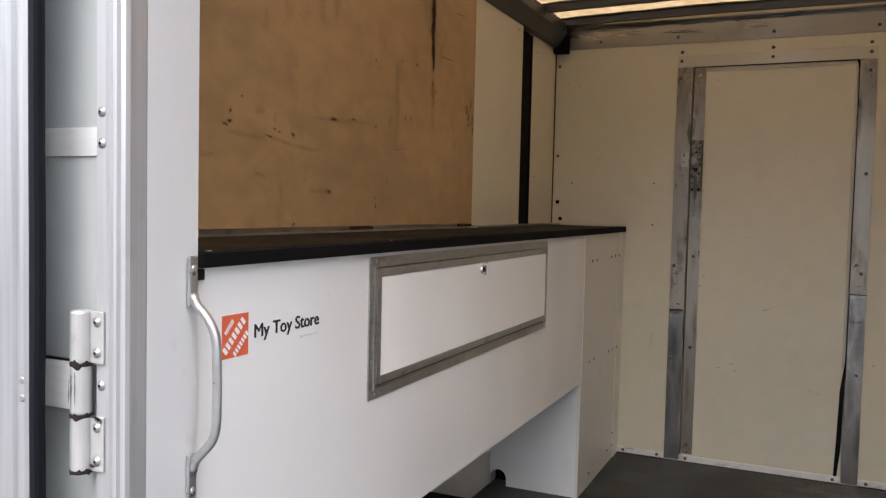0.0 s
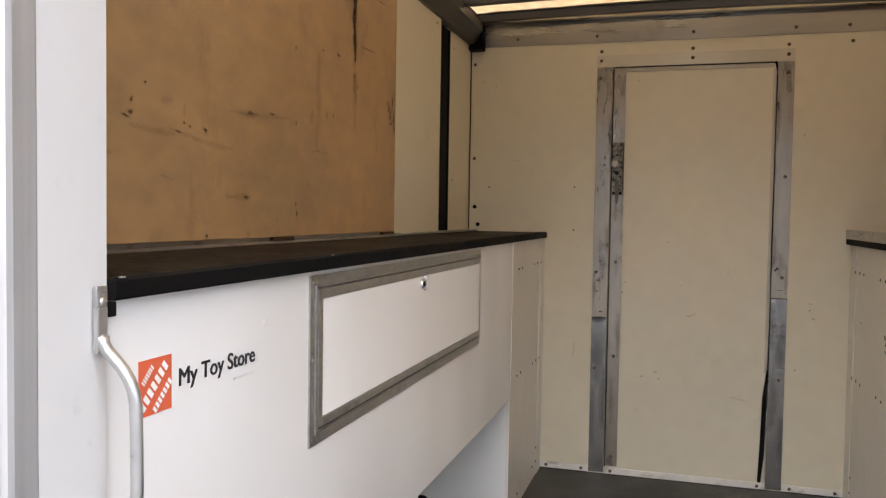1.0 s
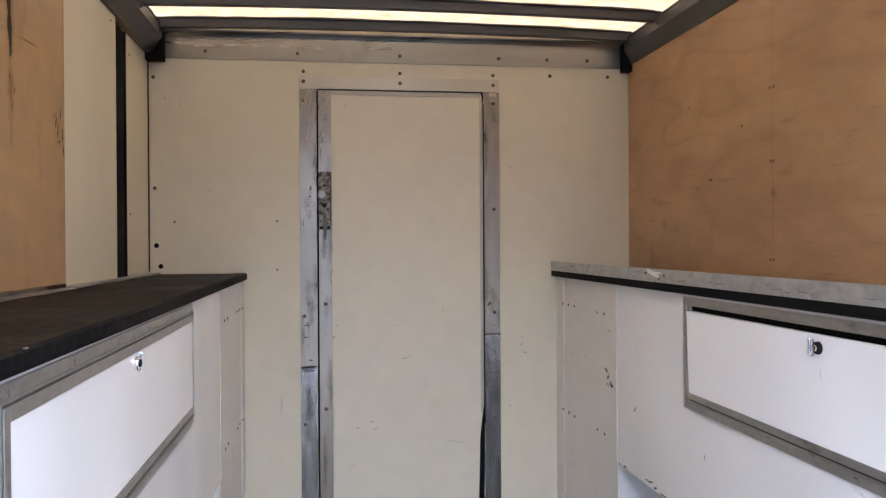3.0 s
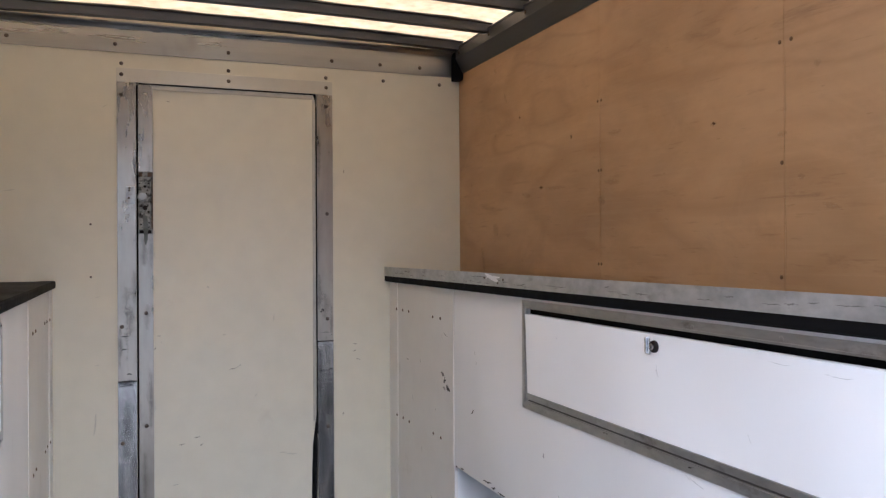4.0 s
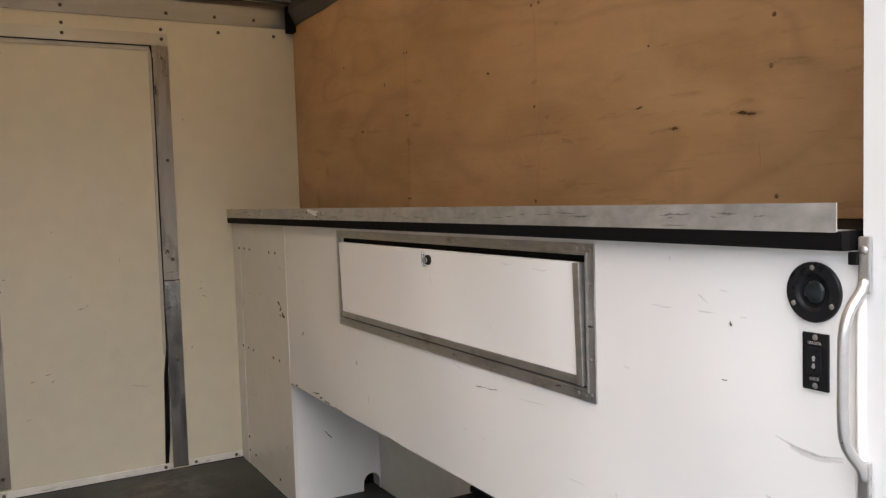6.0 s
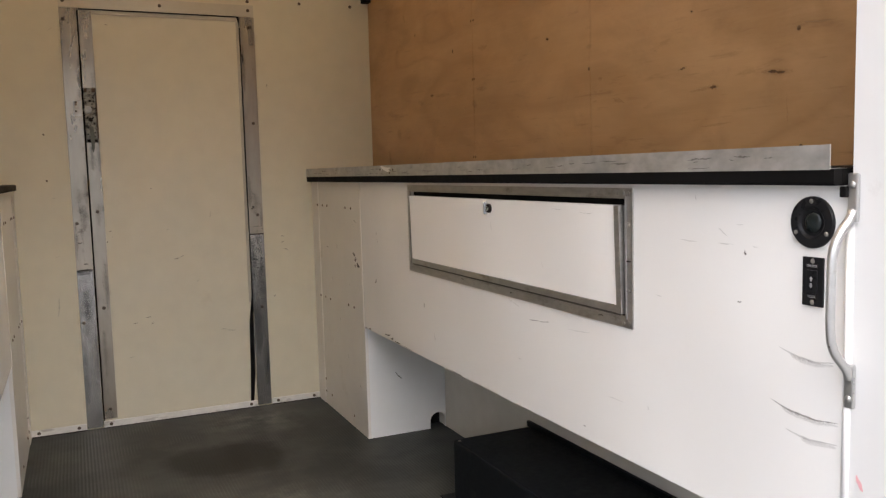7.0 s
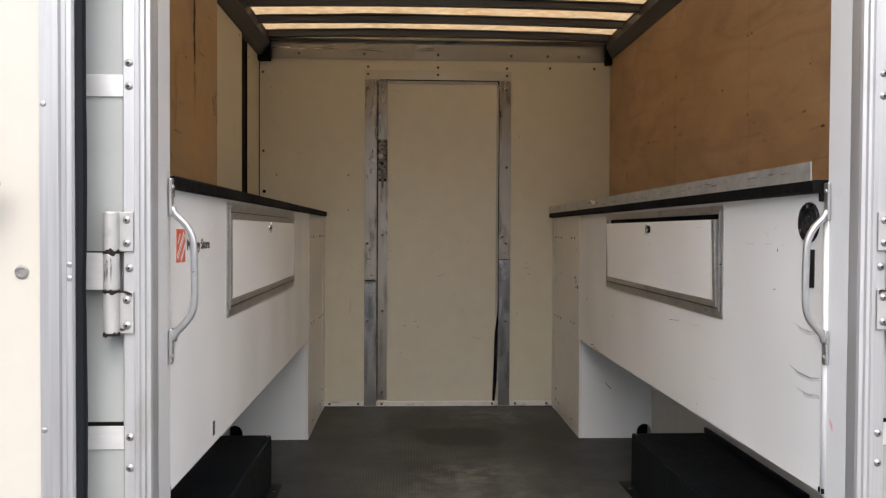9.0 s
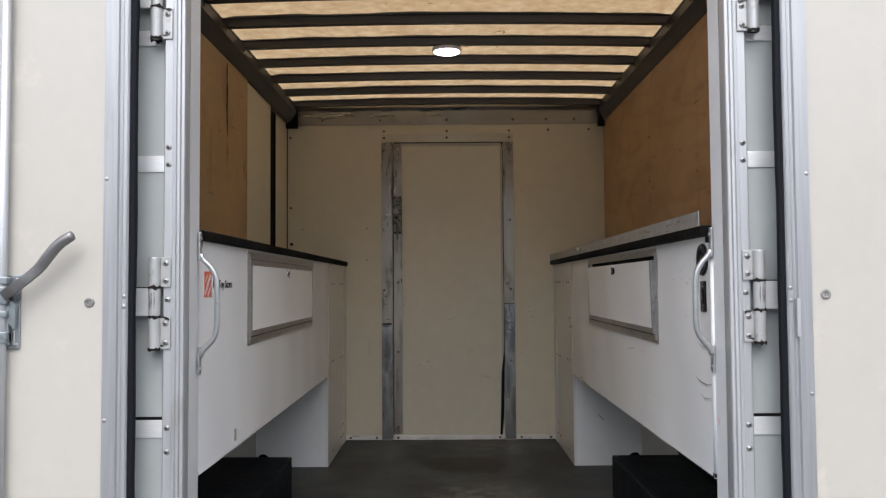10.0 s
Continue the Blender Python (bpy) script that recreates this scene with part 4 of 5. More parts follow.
for k in range(46):
    y, z = random.uniform(0.2, 2.95), random.uniform(1.12, 1.85)
    w, wd = random.uniform(0.006, 0.026), random.uniform(0.003, 0.007)
    streak("fleck", ply_owner(y), "x", WALL[1], arc((y - w / 2, z), (y + w / 2, z + random.uniform(-0.004, 0.004)), 0.0004, 4), wd, PLY_SOFT, -0.0006)
# hairline cracks and stains along the joints of the sheets
for y, z0_, z1_, w in ((1.222, 1.63, 1.43, 0.006), (1.222, 1.36, 1.12, 0.004), (0.523, 1.232, 1.17, 0.004), (1.96, 1.62, 1.12, 0.006)):
    streak("crack", ply_owner(y), "x", WALL[1], [(y, z0_), (y + 0.001, z0_ * 0.67 + z1_ * 0.33), (y - 0.001, z0_ * 0.33 + z1_ * 0.67), (y, z1_)], w, PLY_SOFT, -0.0006)
streak("gouge", LEFT_PLY, "x", WALL[-1], [(1.643, 1.925), (1.641, 1.84), (1.645, 1.75), (1.643, 1.68), (1.647, 1.62), (1.644, 1.585)], 0.034, GOUGE)
streak("gouge", LEFT_PLY, "x", WALL[-1], [(1.64, 1.925), (1.639, 1.85), (1.643, 1.76), (1.642, 1.68), (1.645, 1.6)], 0.022, GOUGE, 0.0006)
streak("gouge", LEFT_PLY, "x", WALL[-1], [(1.6425, 1.926), (1.641, 1.84), (1.644, 1.76), (1.6435, 1.7), (1.645, 1.63)], 0.018, GOUGE, 0.001, ragged=False)
for y, z, w, a, wd, soft in ((0.636, 1.347, 0.014, 60, 0.009, 0), (0.633, 1.325, 0.018, 10, 0.01, 0), (0.62, 1.317, 0.024, -12, 0.007, 0), (0.8, 1.302, 0.09, -6, 0.007, 1), (0.775, 1.304, 0.03, -8, 0.004, 0), (0.795, 1.323, 0.012, -10, 0.006, 0), (0.814, 1.318, 0.01, 0, 0.006, 0), (0.868, 1.315, 0.02, -30, 0.011, 0), (1.05, 1.372, 0.045, 0, 0.011, 0),
                             (1.1, 1.374, 0.2, 3, 0.01, 1), (1.15, 1.382, 0.04, 0, 0.007, 0), (1.272, 1.375, 0.014, 88, 0.008, 0), (1.454, 1.417, 0.026, 88, 0.006, 0), (1.496, 1.42, 0.018, 88, 0.005, 0), (1.268, 1.561, 0.01, 80, 0.008, 0), (1.529, 1.593, 0.022, -8, 0.008, 0), (1.429, 1.586, 0.01, 0, 0.006, 0),
                             (1.01, 1.184, 0.06, 0, 0.013, 1), (1.03, 1.184, 0.025, 0, 0.009, 0), (0.96, 1.184, 0.02, 0, 0.008, 1), (1.273, 1.172, 0.012, 88, 0.007, 0), (1.279, 1.149, 0.018, 88, 0.009, 0), (1.757, 1.65, 0.15, 2, 0.003, 0), (1.864, 1.82, 0.11, 3, 0.003, 0), (0.675, 1.383, 0.008, 0, 0.008, 0),
                             (0.796, 1.348, 0.02, 85, 0.009, 1), (0.875, 1.101, 0.014, 0, 0.01, 0), (1.042, 1.103, 0.014, 0, 0.01, 1), (0.74, 1.36, 0.03, 10, 0.012, 1), (1.65, 1.535, 0.05, 85, 0.02, 1), (1.64, 1.55, 0.02, 80, 0.008, 0), (1.668, 1.525, 0.02, 80, 0.007, 0), (1.655, 1.49, 0.02, 85, 0.008, 1),
                             (1.935, 1.495, 0.04, 75, 0.012, 0), (1.95, 1.475, 0.05, 80, 0.012, 0), (1.985, 1.47, 0.05, 88, 0.012, 0), (1.97, 1.52, 0.04, 85, 0.009, 0), (1.99, 1.43, 0.04, 88, 0.01, 0), (1.925, 1.51, 0.018, 40, 0.008, 0), (1.96, 1.45, 0.02, 20, 0.008, 0), (0.9, 1.29, 0.12, -3, 0.01, 1), (0.7, 1.3, 0.1, -2, 0.012, 1),
                             (0.56, 1.25, 0.04, 0, 0.01, 1), (1.36, 1.4, 0.03, 60, 0.02, 1)):
    c, d = math.cos(radians(a)) * w / 2, math.sin(radians(a)) * w / 2
    streak("stain", LEFT_PLY, "x", WALL[-1], arc((y - 1.5 * c, z - 1.5 * d), (y + 1.5 * c, z + 1.5 * d), 0.002, 5), wd * 2.0, PLY_SOFT, 0.0005, ragged=False)
    if not soft:
        streak("scuff", LEFT_PLY, "x", WALL[-1], arc((y - 0.7 * c, z - 0.7 * d), (y + 0.7 * c, z + 0.7 * d), 0.0006, 5), wd * 0.9, PLY_GOUGE)
# long drips and damp bands down the sheet
for pts, w in (([(1.645, 1.62), (1.65, 1.5), (1.648, 1.38)], 0.05), ([(1.63, 1.93), (1.64, 1.75), (1.65, 1.55)], 0.07), ([(1.39, 1.6), (1.4, 1.45), (1.395, 1.3)], 0.06), ([(1.995, 1.93), (1.994, 1.75), (1.995, 1.6), (1.993, 1.5)], 0.016), 
               ([(0.3, 1.8), (0.31, 1.6), (0.3, 1.4)], 0.09), ([(1.05, 1.9), (1.06, 1.75), (1.05, 1.6)], 0.08)):
    streak("stain", LEFT_PLY, "x", WALL[-1], pts, w, PLY_SOFT, 0.0004)
for pts, w in (([(1.35, 1.308), (1.4, 1.314), (1.486, 1.316)], 0.016), ([(1.343, 1.236), (1.346, 1.225), (1.346, 1.213)], 0.014), ([(0.714, 1.217), (0.735, 1.214), (0.765, 1.207)], 0.01)):
    streak("rub_mark", LEFT_PLY, "x", WALL[-1], pts, w, RUB, 0.0007)

# cream liner beyond the plywood, with a dark slot
for y0, y1, px in ((2.007, 2.554, -0.966), (2.69, BACK - 0.007, -0.98)):
    t = thing("liner_panel", (px, y0, 1.09), "smooth cream glassfibre liner panel", "liner panel", "cream liner panels", "structure")
    part("sheet", boxed(px, px - 0.01, y0, y1, 1.0846, 1.93, bevel=0.001), CREAM, t)
    for z in ((1.86, 1.3) if y0 > 2.2 else (1.9,)):
        fix(RIVET_SMALL, "small_rivet", t, (px, y0 + 0.1 if y0 > 2.2 else y1 - 0.06, z), "+x")
solid("slot_channel", prism(bmesh.new(), [(-0.999, 2.545), (-0.977, 2.556), (-0.966, 2.556), (-0.966, 2.566), (-0.971, 2.572), (-0.971, 2.672), (-0.966, 2.679), (-0.966, 2.688), (-0.981, 2.688), (-0.999, 2.7)], "z", 1.085, 1.912), RUBBER,
      "black rubber-lined slot between the liner panels", "channel", "structure")
solid("corner_gap", boxed(-0.983, -0.976, BACK - 0.006, BACK - 0.0005, 1.086, 1.9), GOUGE, "dark seam in the bulkhead corner", "seam", "structure")

# ---- cabinets along both sides ----
def cabinet(s):
    X = FACE[s]
    near = 0.152 if s < 0 else 0.118

    def bx(d0, d1, y0, y1, z0, z1, bevel=0.0):
        return boxed(X + s * d0, X + s * d1, y0, y1, z0, z1, bevel=bevel)
    deep = abs(s * 0.999 - X)
    y0, y1 = (0.657, 1.861) if s < 0 else (0.625, 1.855)
    z0, z1 = 0.752, 1.045
    c = thing("side_cabinet", (X, 1.6, 0), "white enamelled side cabinet with aluminium-framed hatch, " + ("scratched near its grab handle" if s > 0 else "decal near its grab handle"),
              "cabinet", "side cabinets")
    front = frame_slab(bmesh.new(), "x", X, X + s * 0.012, (near, 2.37, 0.466, 1.053), (y0 + 0.02, y1 - 0.02, z0 + 0.02, z1 - 0.02))
    part("front_panel", front, WHITE, c)
    part("bottom_board", bx(0.012, deep, near, 2.37, 0.467, 0.479), WHITE, c)
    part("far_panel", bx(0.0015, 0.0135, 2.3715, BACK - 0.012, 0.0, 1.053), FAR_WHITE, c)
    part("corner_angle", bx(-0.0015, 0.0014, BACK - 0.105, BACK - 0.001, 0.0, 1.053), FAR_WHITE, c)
    # recess end panel with an arched hole at its foot
    pts = [(X + s * 0.0136, 0.0), (X + s * 0.0136, 0.466), (s * 0.998, 0.466), (s * 0.998, 0.0)]
    hx0, hx1 = (0.926, 0.996)
    hole = [(s * (hx1 - 0.035 + 0.035 * math.cos(a)), 0.03 + 0.037 * math.sin(a)) for a in [math.pi * i / 10 for i in range(11)]]
    outline = pts + [(s * hx1, 0.0)] + hole + [(s * hx0, 0.0)]
    part("end_panel", prism(bmesh.new(), outline, "y", 2.3715, 2.381), END_WHITE, c)
    part("hole_backing", boxed(s * 0.915, s * 0.998, 2.44, 2.45, 0.0, 0.08), RUBBER, c)
    # white edging where the front meets the rear jamb
    part("edge_bead", tube(bmesh.new(), [(X + s * 0.002, near - 0.004, z) for z in (0.466, 0.7, 1.0)], 0.0065, 10), JAMB_WHITE, c, smooth=True)
    part("bead_plug", boxed(X - s * 0.004, X + s * 0.01, near - 0.01, near + 0.006, 0.468, 0.478), RUBBER, c)
    part("edge_clip", boxed(X - s * 0.012, X + s * 0.012, near - 0.006, near + 0.006, 1.036, 1.0525, bevel=0.002), RUBBER, c)
    # hatch frame
    fr = part("hatch_frame", frame_slab(bmesh.new(), "x", X - s * 0.0035, X, (y0, y1, z0, z1), (y0 + 0.026, y1 - 0.026 if s > 0 else y1 - 0.012, z0 + 0.024, z1 - 0.022)), ALU_H, c, "dull riveted aluminium frame")
    inn = (y0 + 0.026, y1 - 0.026 if s > 0 else y1 - 0.012, z0 + 0.024, z1 - 0.022)
    part("inner_bead", frame_slab(bmesh.new(), "x", X - s * 0.0062, X - s * 0.0036, (inn[0] - 0.007, inn[1] + 0.007, inn[2] - 0.006, inn[3] + 0.005), (inn[0] - 0.0035, inn[1] + 0.0035, inn[2] - 0.003, inn[3] + 0.0025)), ALU_H, fr)
    for y in np.linspace(y0 + 0.05, y1 - 0.04, 6):
        for z in (z0 + 0.011, z1 - 0.011):
            fix(FRAME_RIVET, "rivet", fr, (X - s * 0.0035, float(y), z), "+x" if s < 0 else "-x")
    for z in (0.83, 0.9, 0.97):
        fix(FRAME_RIVET, "screw", fr, (X - s * 0.0035, y0 + 0.013, z), "+x" if s < 0 else "-x")
    for y_, z_ in ((y0 + 0.012, z0 + 0.012), (y0 + 0.03, z0 + 0.009), (y0 + 0.012, z1 - 0.012), (y0 + 0.03, z1 - 0.01), (y1 - 0.012, z0 + 0.011), (y1 - 0.012, z1 - 0.011)):
        fix(FRAME_RIVET, "screw", fr, (X - s * 0.0035, y_, z_), "+x" if s < 0 else "-x")
    for k, (ya, za, yb, zb) in enumerate(((y0, z0, y0 + 0.026, z0 + 0.024), (y0, z1, y0 + 0.026, z1 - 0.022))):
        streak("mitre", fr, "x", X - s * 0.0035, [(ya, za), ((ya + yb) / 2, (za + zb) / 2), (yb, zb)], 0.0012, RUST, -s * 0.0004, ragged=False)
    if s > 0:
        for ya, za, w_ in ((y0 + 0.002, 0.893, 0.006), (y0 + 0.004, 0.83, 0.004), (y0 + 0.1, z0 + 0.014, 0.005), (y0 + 0.5, z0 + 0.012, 0.004), (y0 + 0.8, z0 + 0.016, 0.004)):
            streak("scuff", fr, "x", X - 0.0035, [(ya, za), (ya + 0.01, za + 0.001), (ya + 0.022, za - 0.001)], w_, RUST, -0.0006)
    # hatch, hinged along its foot; the right one hangs a little open at the near end
    hy0, hy1 = y0 + 0.029, y1 - (0.029 if s > 0 else 0.014)
    hz0, hz1 = z0 + 0.028, z1 - (0.036 if s > 0 else 0.024)
    lean = 0.004 if s > 0 else 0.0
    h = bmesh.new()
    box(h, X - s * 0.004, X + s * 0.014, hy0 + 0.018, hy1 - 0.003, hz0 + 0.016, hz1 - (0.0 if s > 0 else 0.018), bevel=0.001)
    def ajar(bm_):
        for v in bm_.verts:
            f = (v.co.z - hz0) / (hz1 - hz0)
            v.co.x -= 0.0065 * f if s > 0 else 0.0
    ajar(h)
    hatch = part("hatch", h, HATCH_WHITE, c, "white hatch panel")
    e = bmesh.new()
    box(e, X - s * (0.006 + lean), X + s * 0.01, hy0, hy0 + 0.0175, hz0, hz1, bevel=0.001)
    box(e, X - s * 0.006, X + s * 0.01, hy0 + 0.018, hy1, hz0, hz0 + 0.0155, bevel=0.001)
    if s < 0:
        box(e, X - s * 0.006, X + s * 0.01, hy0 + 0.018, hy1, hz1 - 0.0175, hz1, bevel=0.001)
    ajar(e)
    part("edging", e, ALU_H, hatch, "aluminium edging")
    ph = bmesh.new()
    nk = int((hy1 - hy0 - 0.01) / 0.018)
    for k in range(nk):
        ka = hy0 + 0.01 + 0.018 * k
        tube(ph, [(X - s * 0.0035, ka, hz0 - 0.002), (X - s * 0.0035, ka + 0.0155, hz0 - 0.002)], 0.0026, 8)
    part("piano_hinge", ph, HINGE_DARK, hatch, "dark piano hinge")
    part("recess", bx(0.016, 0.02, y0 + 0.002, y1 - 0.002, z0 + 0.002, z1 - 0.002), RUBBER, c)
    swing = 0.006 if s > 0 else 0.0
    ly = 1.24 if s > 0 else 1.262
    out = "+x" if s < 0 else "-x"
    lx = X - s * 0.004 - swing
    lock = part("lock", lathe(bmesh.new(), [(0.0125, 0), (0.0125, 0.004), (0.0115, 0.0065), (0.0085, 0.007)], Matrix.Translation((lx, ly, 0.985)) @ FACING[out], 24), RUST if s > 0 else CHROME, hatch, "black cam lock with a bright core" if s > 0 else "chrome cam lock")
    part("core", lathe(bmesh.new(), [(0.0068, 0.0071), (0.0066, 0.009), (0.004, 0.0096)], Matrix.Translation((lx, ly, 0.985)) @ FACING[out], 16), CHROME if s > 0 else RUST, lock)
    part("cam_plate", boxed(lx - s * 0.0001, lx - s * 0.003, ly + 0.0135, ly + 0.027, 0.967, 1.003, bevel=0.001), CHROME, lock)
    part("plate_rib", boxed(lx - s * 0.0031, lx - s * 0.007, ly + 0.022, ly + 0.0265, 0.969, 1.001, bevel=0.001), CHROME, lock)
    part("keyway", boxed(lx - s * 0.0097, lx - s * 0.0102, ly - 0.001, ly + 0.001, 0.981, 0.989), RUBBER, lock)
    # rivet groups on the far panel
    for y, z in ((2.99, 0.946), (2.92, 0.946), (2.845, 0.946), (2.575, 0.945), (2.5, 0.945), (2.99, 0.52), (2.92, 0.52), (2.845, 0.52), (2.575, 0.53), (2.5, 0.53), (2.97, 0.06), (2.88, 0.06), (2.55, 0.05), (2.97, 0.12)):
        fix(FAR_RIVET, "small_rivet", c, (X + s * (0.0015 if y < 2.98 else -0.0015), y, z), "+x" if s < 0 else "-x")
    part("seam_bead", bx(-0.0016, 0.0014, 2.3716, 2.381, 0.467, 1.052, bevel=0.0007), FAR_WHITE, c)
    return c, hatch


CAB_L, HATCH_L = cabinet(-1)
CAB_R, HATCH_R = cabinet(1)

# scratches on the right cabinet
XR = FACE[1]
for pts, w, dark in (([(0.246, 0.789), (0.222, 0.7825), (0.2, 0.778), (0.17, 0.776), (0.131, 0.783)], 0.006, SCRATCH), ([(0.263, 0.698), (0.238, 0.691), (0.214, 0.686), (0.167, 0.684), (0.1195, 0.691)], 0.0055, LIP_SCUFF), ([(0.231, 0.655), (0.2, 0.65), (0.178, 0.649), (0.1195, 0.656)], 0.006, SCRATCH)):
    streak("rub_arc", CAB_R, "x", XR, pts, w, dark, -0.0008, ragged=False)
    # Soft grey band under each arc paints in the dent's shade.
    streak("rub_shade", CAB_R, "x", XR, [(y, z - 0.004) for y, z in pts[1:]], w * 2.0, MARK, -0.0006, ragged=False)
scuffs(CAB_R, "x", XR, -0.001, (
    (1.03, 0.708, 0.05, -6, 0.003, GRIME), (0.98, 0.7115, 0.05, -8, 0.0026, GRIME), (1.15, 0.743, 0.02, 30, 0.0025, SCRATCH), (1.125, 0.738, 0.05, 14, 0.0025, SCRATCH), (0.372, 0.97, 0.026, 33, 0.003, SCRATCH), (0.332, 0.985, 0.016, 0, 0.003, MARK), (0.46, 0.949, 0.05, 2, 0.003, MARK), (0.365, 0.95, 0.04, 0, 0.003, MARK),
    (0.319, 0.937, 0.009, 60, 0.006, GOUGE), (0.296, 0.949, 0.014, 0, 0.003, MARK), (0.331, 0.851, 0.014, -4, 0.003, GRIME), (0.545, 0.834, 0.02, 4, 0.003, MARK), (0.441, 1.029, 0.01, 80, 0.003, SCRATCH), (0.83, 0.714, 0.1, -4, 0.003, MARK), (0.69, 0.589, 0.06, 0, 0.003, MARK), (0.578, 0.598, 0.01, 70, 0.005, MARK),
    (0.807, 0.496, 0.01, 0, 0.004, GRIME), (1.103, 0.594, 0.02, 4, 0.003, SCRATCH), (1.023, 0.589, 0.01, 0, 0.003, MARK), (1.739, 0.646, 0.016, 80, 0.011, DOOR_MARK), (2.211, 0.673, 0.03, -40, 0.009, GOUGE), (1.657, 0.552, 0.03, 75, 0.009, MARK), (2.19, 0.86, 0.014, 70, 0.006, DOOR_MARK), (2.18, 0.83, 0.012, 80, 0.006, DOOR_MARK)))
# chipped lower edge and the far panel's dents and rust
scuffs(CAB_R, "x", XR, -0.001, (
    (2.3, 0.4725, 0.03, 0, 0.009, RUST), (2.1, 0.483, 0.07, -6, 0.008, RUST), (2.055, 0.476, 0.03, -10, 0.01, RUST), (2.0, 0.4725, 0.06, 0, 0.006, RUST), (1.9, 0.469, 0.08, 0, 0.004, GRIME), (2.35, 0.468, 0.02, 0, 0.006, RUST), (1.5, 0.468, 0.1, 0, 0.003, GRIME)))
scuffs(CAB_R, "x", XR + 0.0015, -0.0008, (
    (2.475, 0.752, 0.045, 20, 0.018, GRIME), (2.46, 0.733, 0.03, -30, 0.018, GRIME), (2.428, 0.712, 0.04, 15, 0.026, RUST), (2.465, 0.708, 0.03, 10, 0.016, DOOR_MARK), (2.45, 0.893, 0.05, 15, 0.006, DOOR_MARK), (2.48, 0.88, 0.04, 40, 0.004, MARK), (2.86, 0.76, 0.03, 5, 0.006, DOOR_MARK), (2.71, 0.771, 0.012, 80, 0.009, DOOR_MARK),
    (2.7, 0.45, 0.03, 70, 0.012, MARK), (2.6, 0.3, 0.03, 60, 0.01, MARK), (2.8, 0.62, 0.03, 70, 0.01, MARK), (2.45, 0.2, 0.02, 60, 0.01, DOOR_MARK), (2.55, 0.62, 0.012, 80, 0.008, MARK)))
streak("scuff", CAB_R, "y", 2.3715, [(0.772, 0.268), (0.78, 0.256), (0.79, 0.243), (0.803, 0.231)], 0.008, GRIME, -0.0008)
for y, z, w, a, wd in ((0.973, 0.854, 0.02, 60, 0.0025), (0.9, 0.995, 0.05, 2, 0.0025), (1.65, 0.962, 0.006, 0, 0.005), (0.78, 0.99, 0.06, 0, 0.0025), (1.235, 0.935, 0.03, 80, 0.004)):
    c, d = math.cos(radians(a)) * w / 2, math.sin(radians(a)) * w / 2
    streak("scratch", HATCH_R, "x", XR - 0.004 - 0.0065 * (z - 0.78) / 0.229, arc((y - c, z - d), (y + c, z + d), 0.002, 5), wd, MARK, -0.001)
XL = FACE[-1]
for y, z, w, a, wd in ((2.15, 0.5, 0.06, 70, 0.004), (1.5, 0.62, 0.02, 80, 0.003), (1.2, 0.6, 0.04, 85, 0.003), (2.05, 0.72, 0.09, 88, 0.003), (2.3, 0.62, 0.05, 80, 0.003)):
    c, d = math.cos(radians(a)) * w / 2, math.sin(radians(a)) * w / 2
    streak("scratch", CAB_L, "x", XL, arc((y - c, z - d), (y + c, z + d), 0.0006), wd * 0.6, MARK)
part("small_plate", boxed(XL, XL + 0.002, 0.505, 0.525, 0.488, 0.522, bevel=0.0005), CHROME, CAB_L, "small bright metal plate")
part("paint_blob", lathe(bmesh.new(), [(0.006, 0), (0.004, 0.001)], Matrix.Translation((XL, 0.508, 0.985)) @ FACING["+x"], 12), WHITE, CAB_L)

# countertops
top = thing("countertop", (-0.8, 1.6, 1.053), "black rubber-covered countertop with a worn black edge", "countertop", "countertops")
part("board", boxed(-0.998, -0.6275, 0.152, BACK - 0.004, 1.0535, 1.0735), RUBBER, top)
part("mat", boxed(-0.954, -0.612, 0.152, BACK - 0.004, 1.074, 1.0775, bevel=0.001), TOP_MAT, top)
part("nosing", prism(bmesh.new(), [(-0.627, 1.0535), (-0.609, 1.0535), (-0.6065, 1.057), (-0.6065, 1.075), (-0.61, 1.0788), (-0.6118, 1.079), (-0.6118, 1.0738), (-0.627, 1.0738)], "y", 0.152, BACK - 0.03), RUBBER, top, "chipped black edge strip")
part("nosing_end", lathe(bmesh.new(), [(0.026, 1.0535), (0.0265, 1.06), (0.0265, 1.074), (0.024, 1.0788)], Matrix.Translation((-0.6335, BACK - 0.0315, 0)), 24), RUBBER, top)
for y in (0.16, 0.72):
    part("chip", boxed(-0.611, -0.6062, y, y + 0.008, 1.0775, 1.0792, bevel=0.0005), SEALANT, top)
led = thing("wall_ledge", (-0.95, 1.3, 1.083), "dull aluminium ledge angle along the wall above the counter", "ledge", kind="structure")
part("angle", prism(bmesh.new(), [(-0.998, 1.0778), (-0.93, 1.0778), (-0.93, 1.0798), (-0.9695, 1.0815), (-0.9695, 1.105), (-0.998, 1.105)], "y", 0.16, 2.006), ALU_H, led)
part("angle", boxed(-0.9655, -0.935, 2.006, BACK - 0.01, 1.0778, 1.0845, bevel=0.001), ALU_H, led)
for y in (1.16, 1.9):
    part("gap_block", boxed(-0.968, -0.958, y, y + 0.11, 1.0822, 1.091), GOUGE, led)
for y in (0.95, 1.55, 2.2, 2.8):
    fix(RIVET_ALU, "rivet", led, (-0.945, y, 1.081 if y < 2 else 1.0845), "+z")

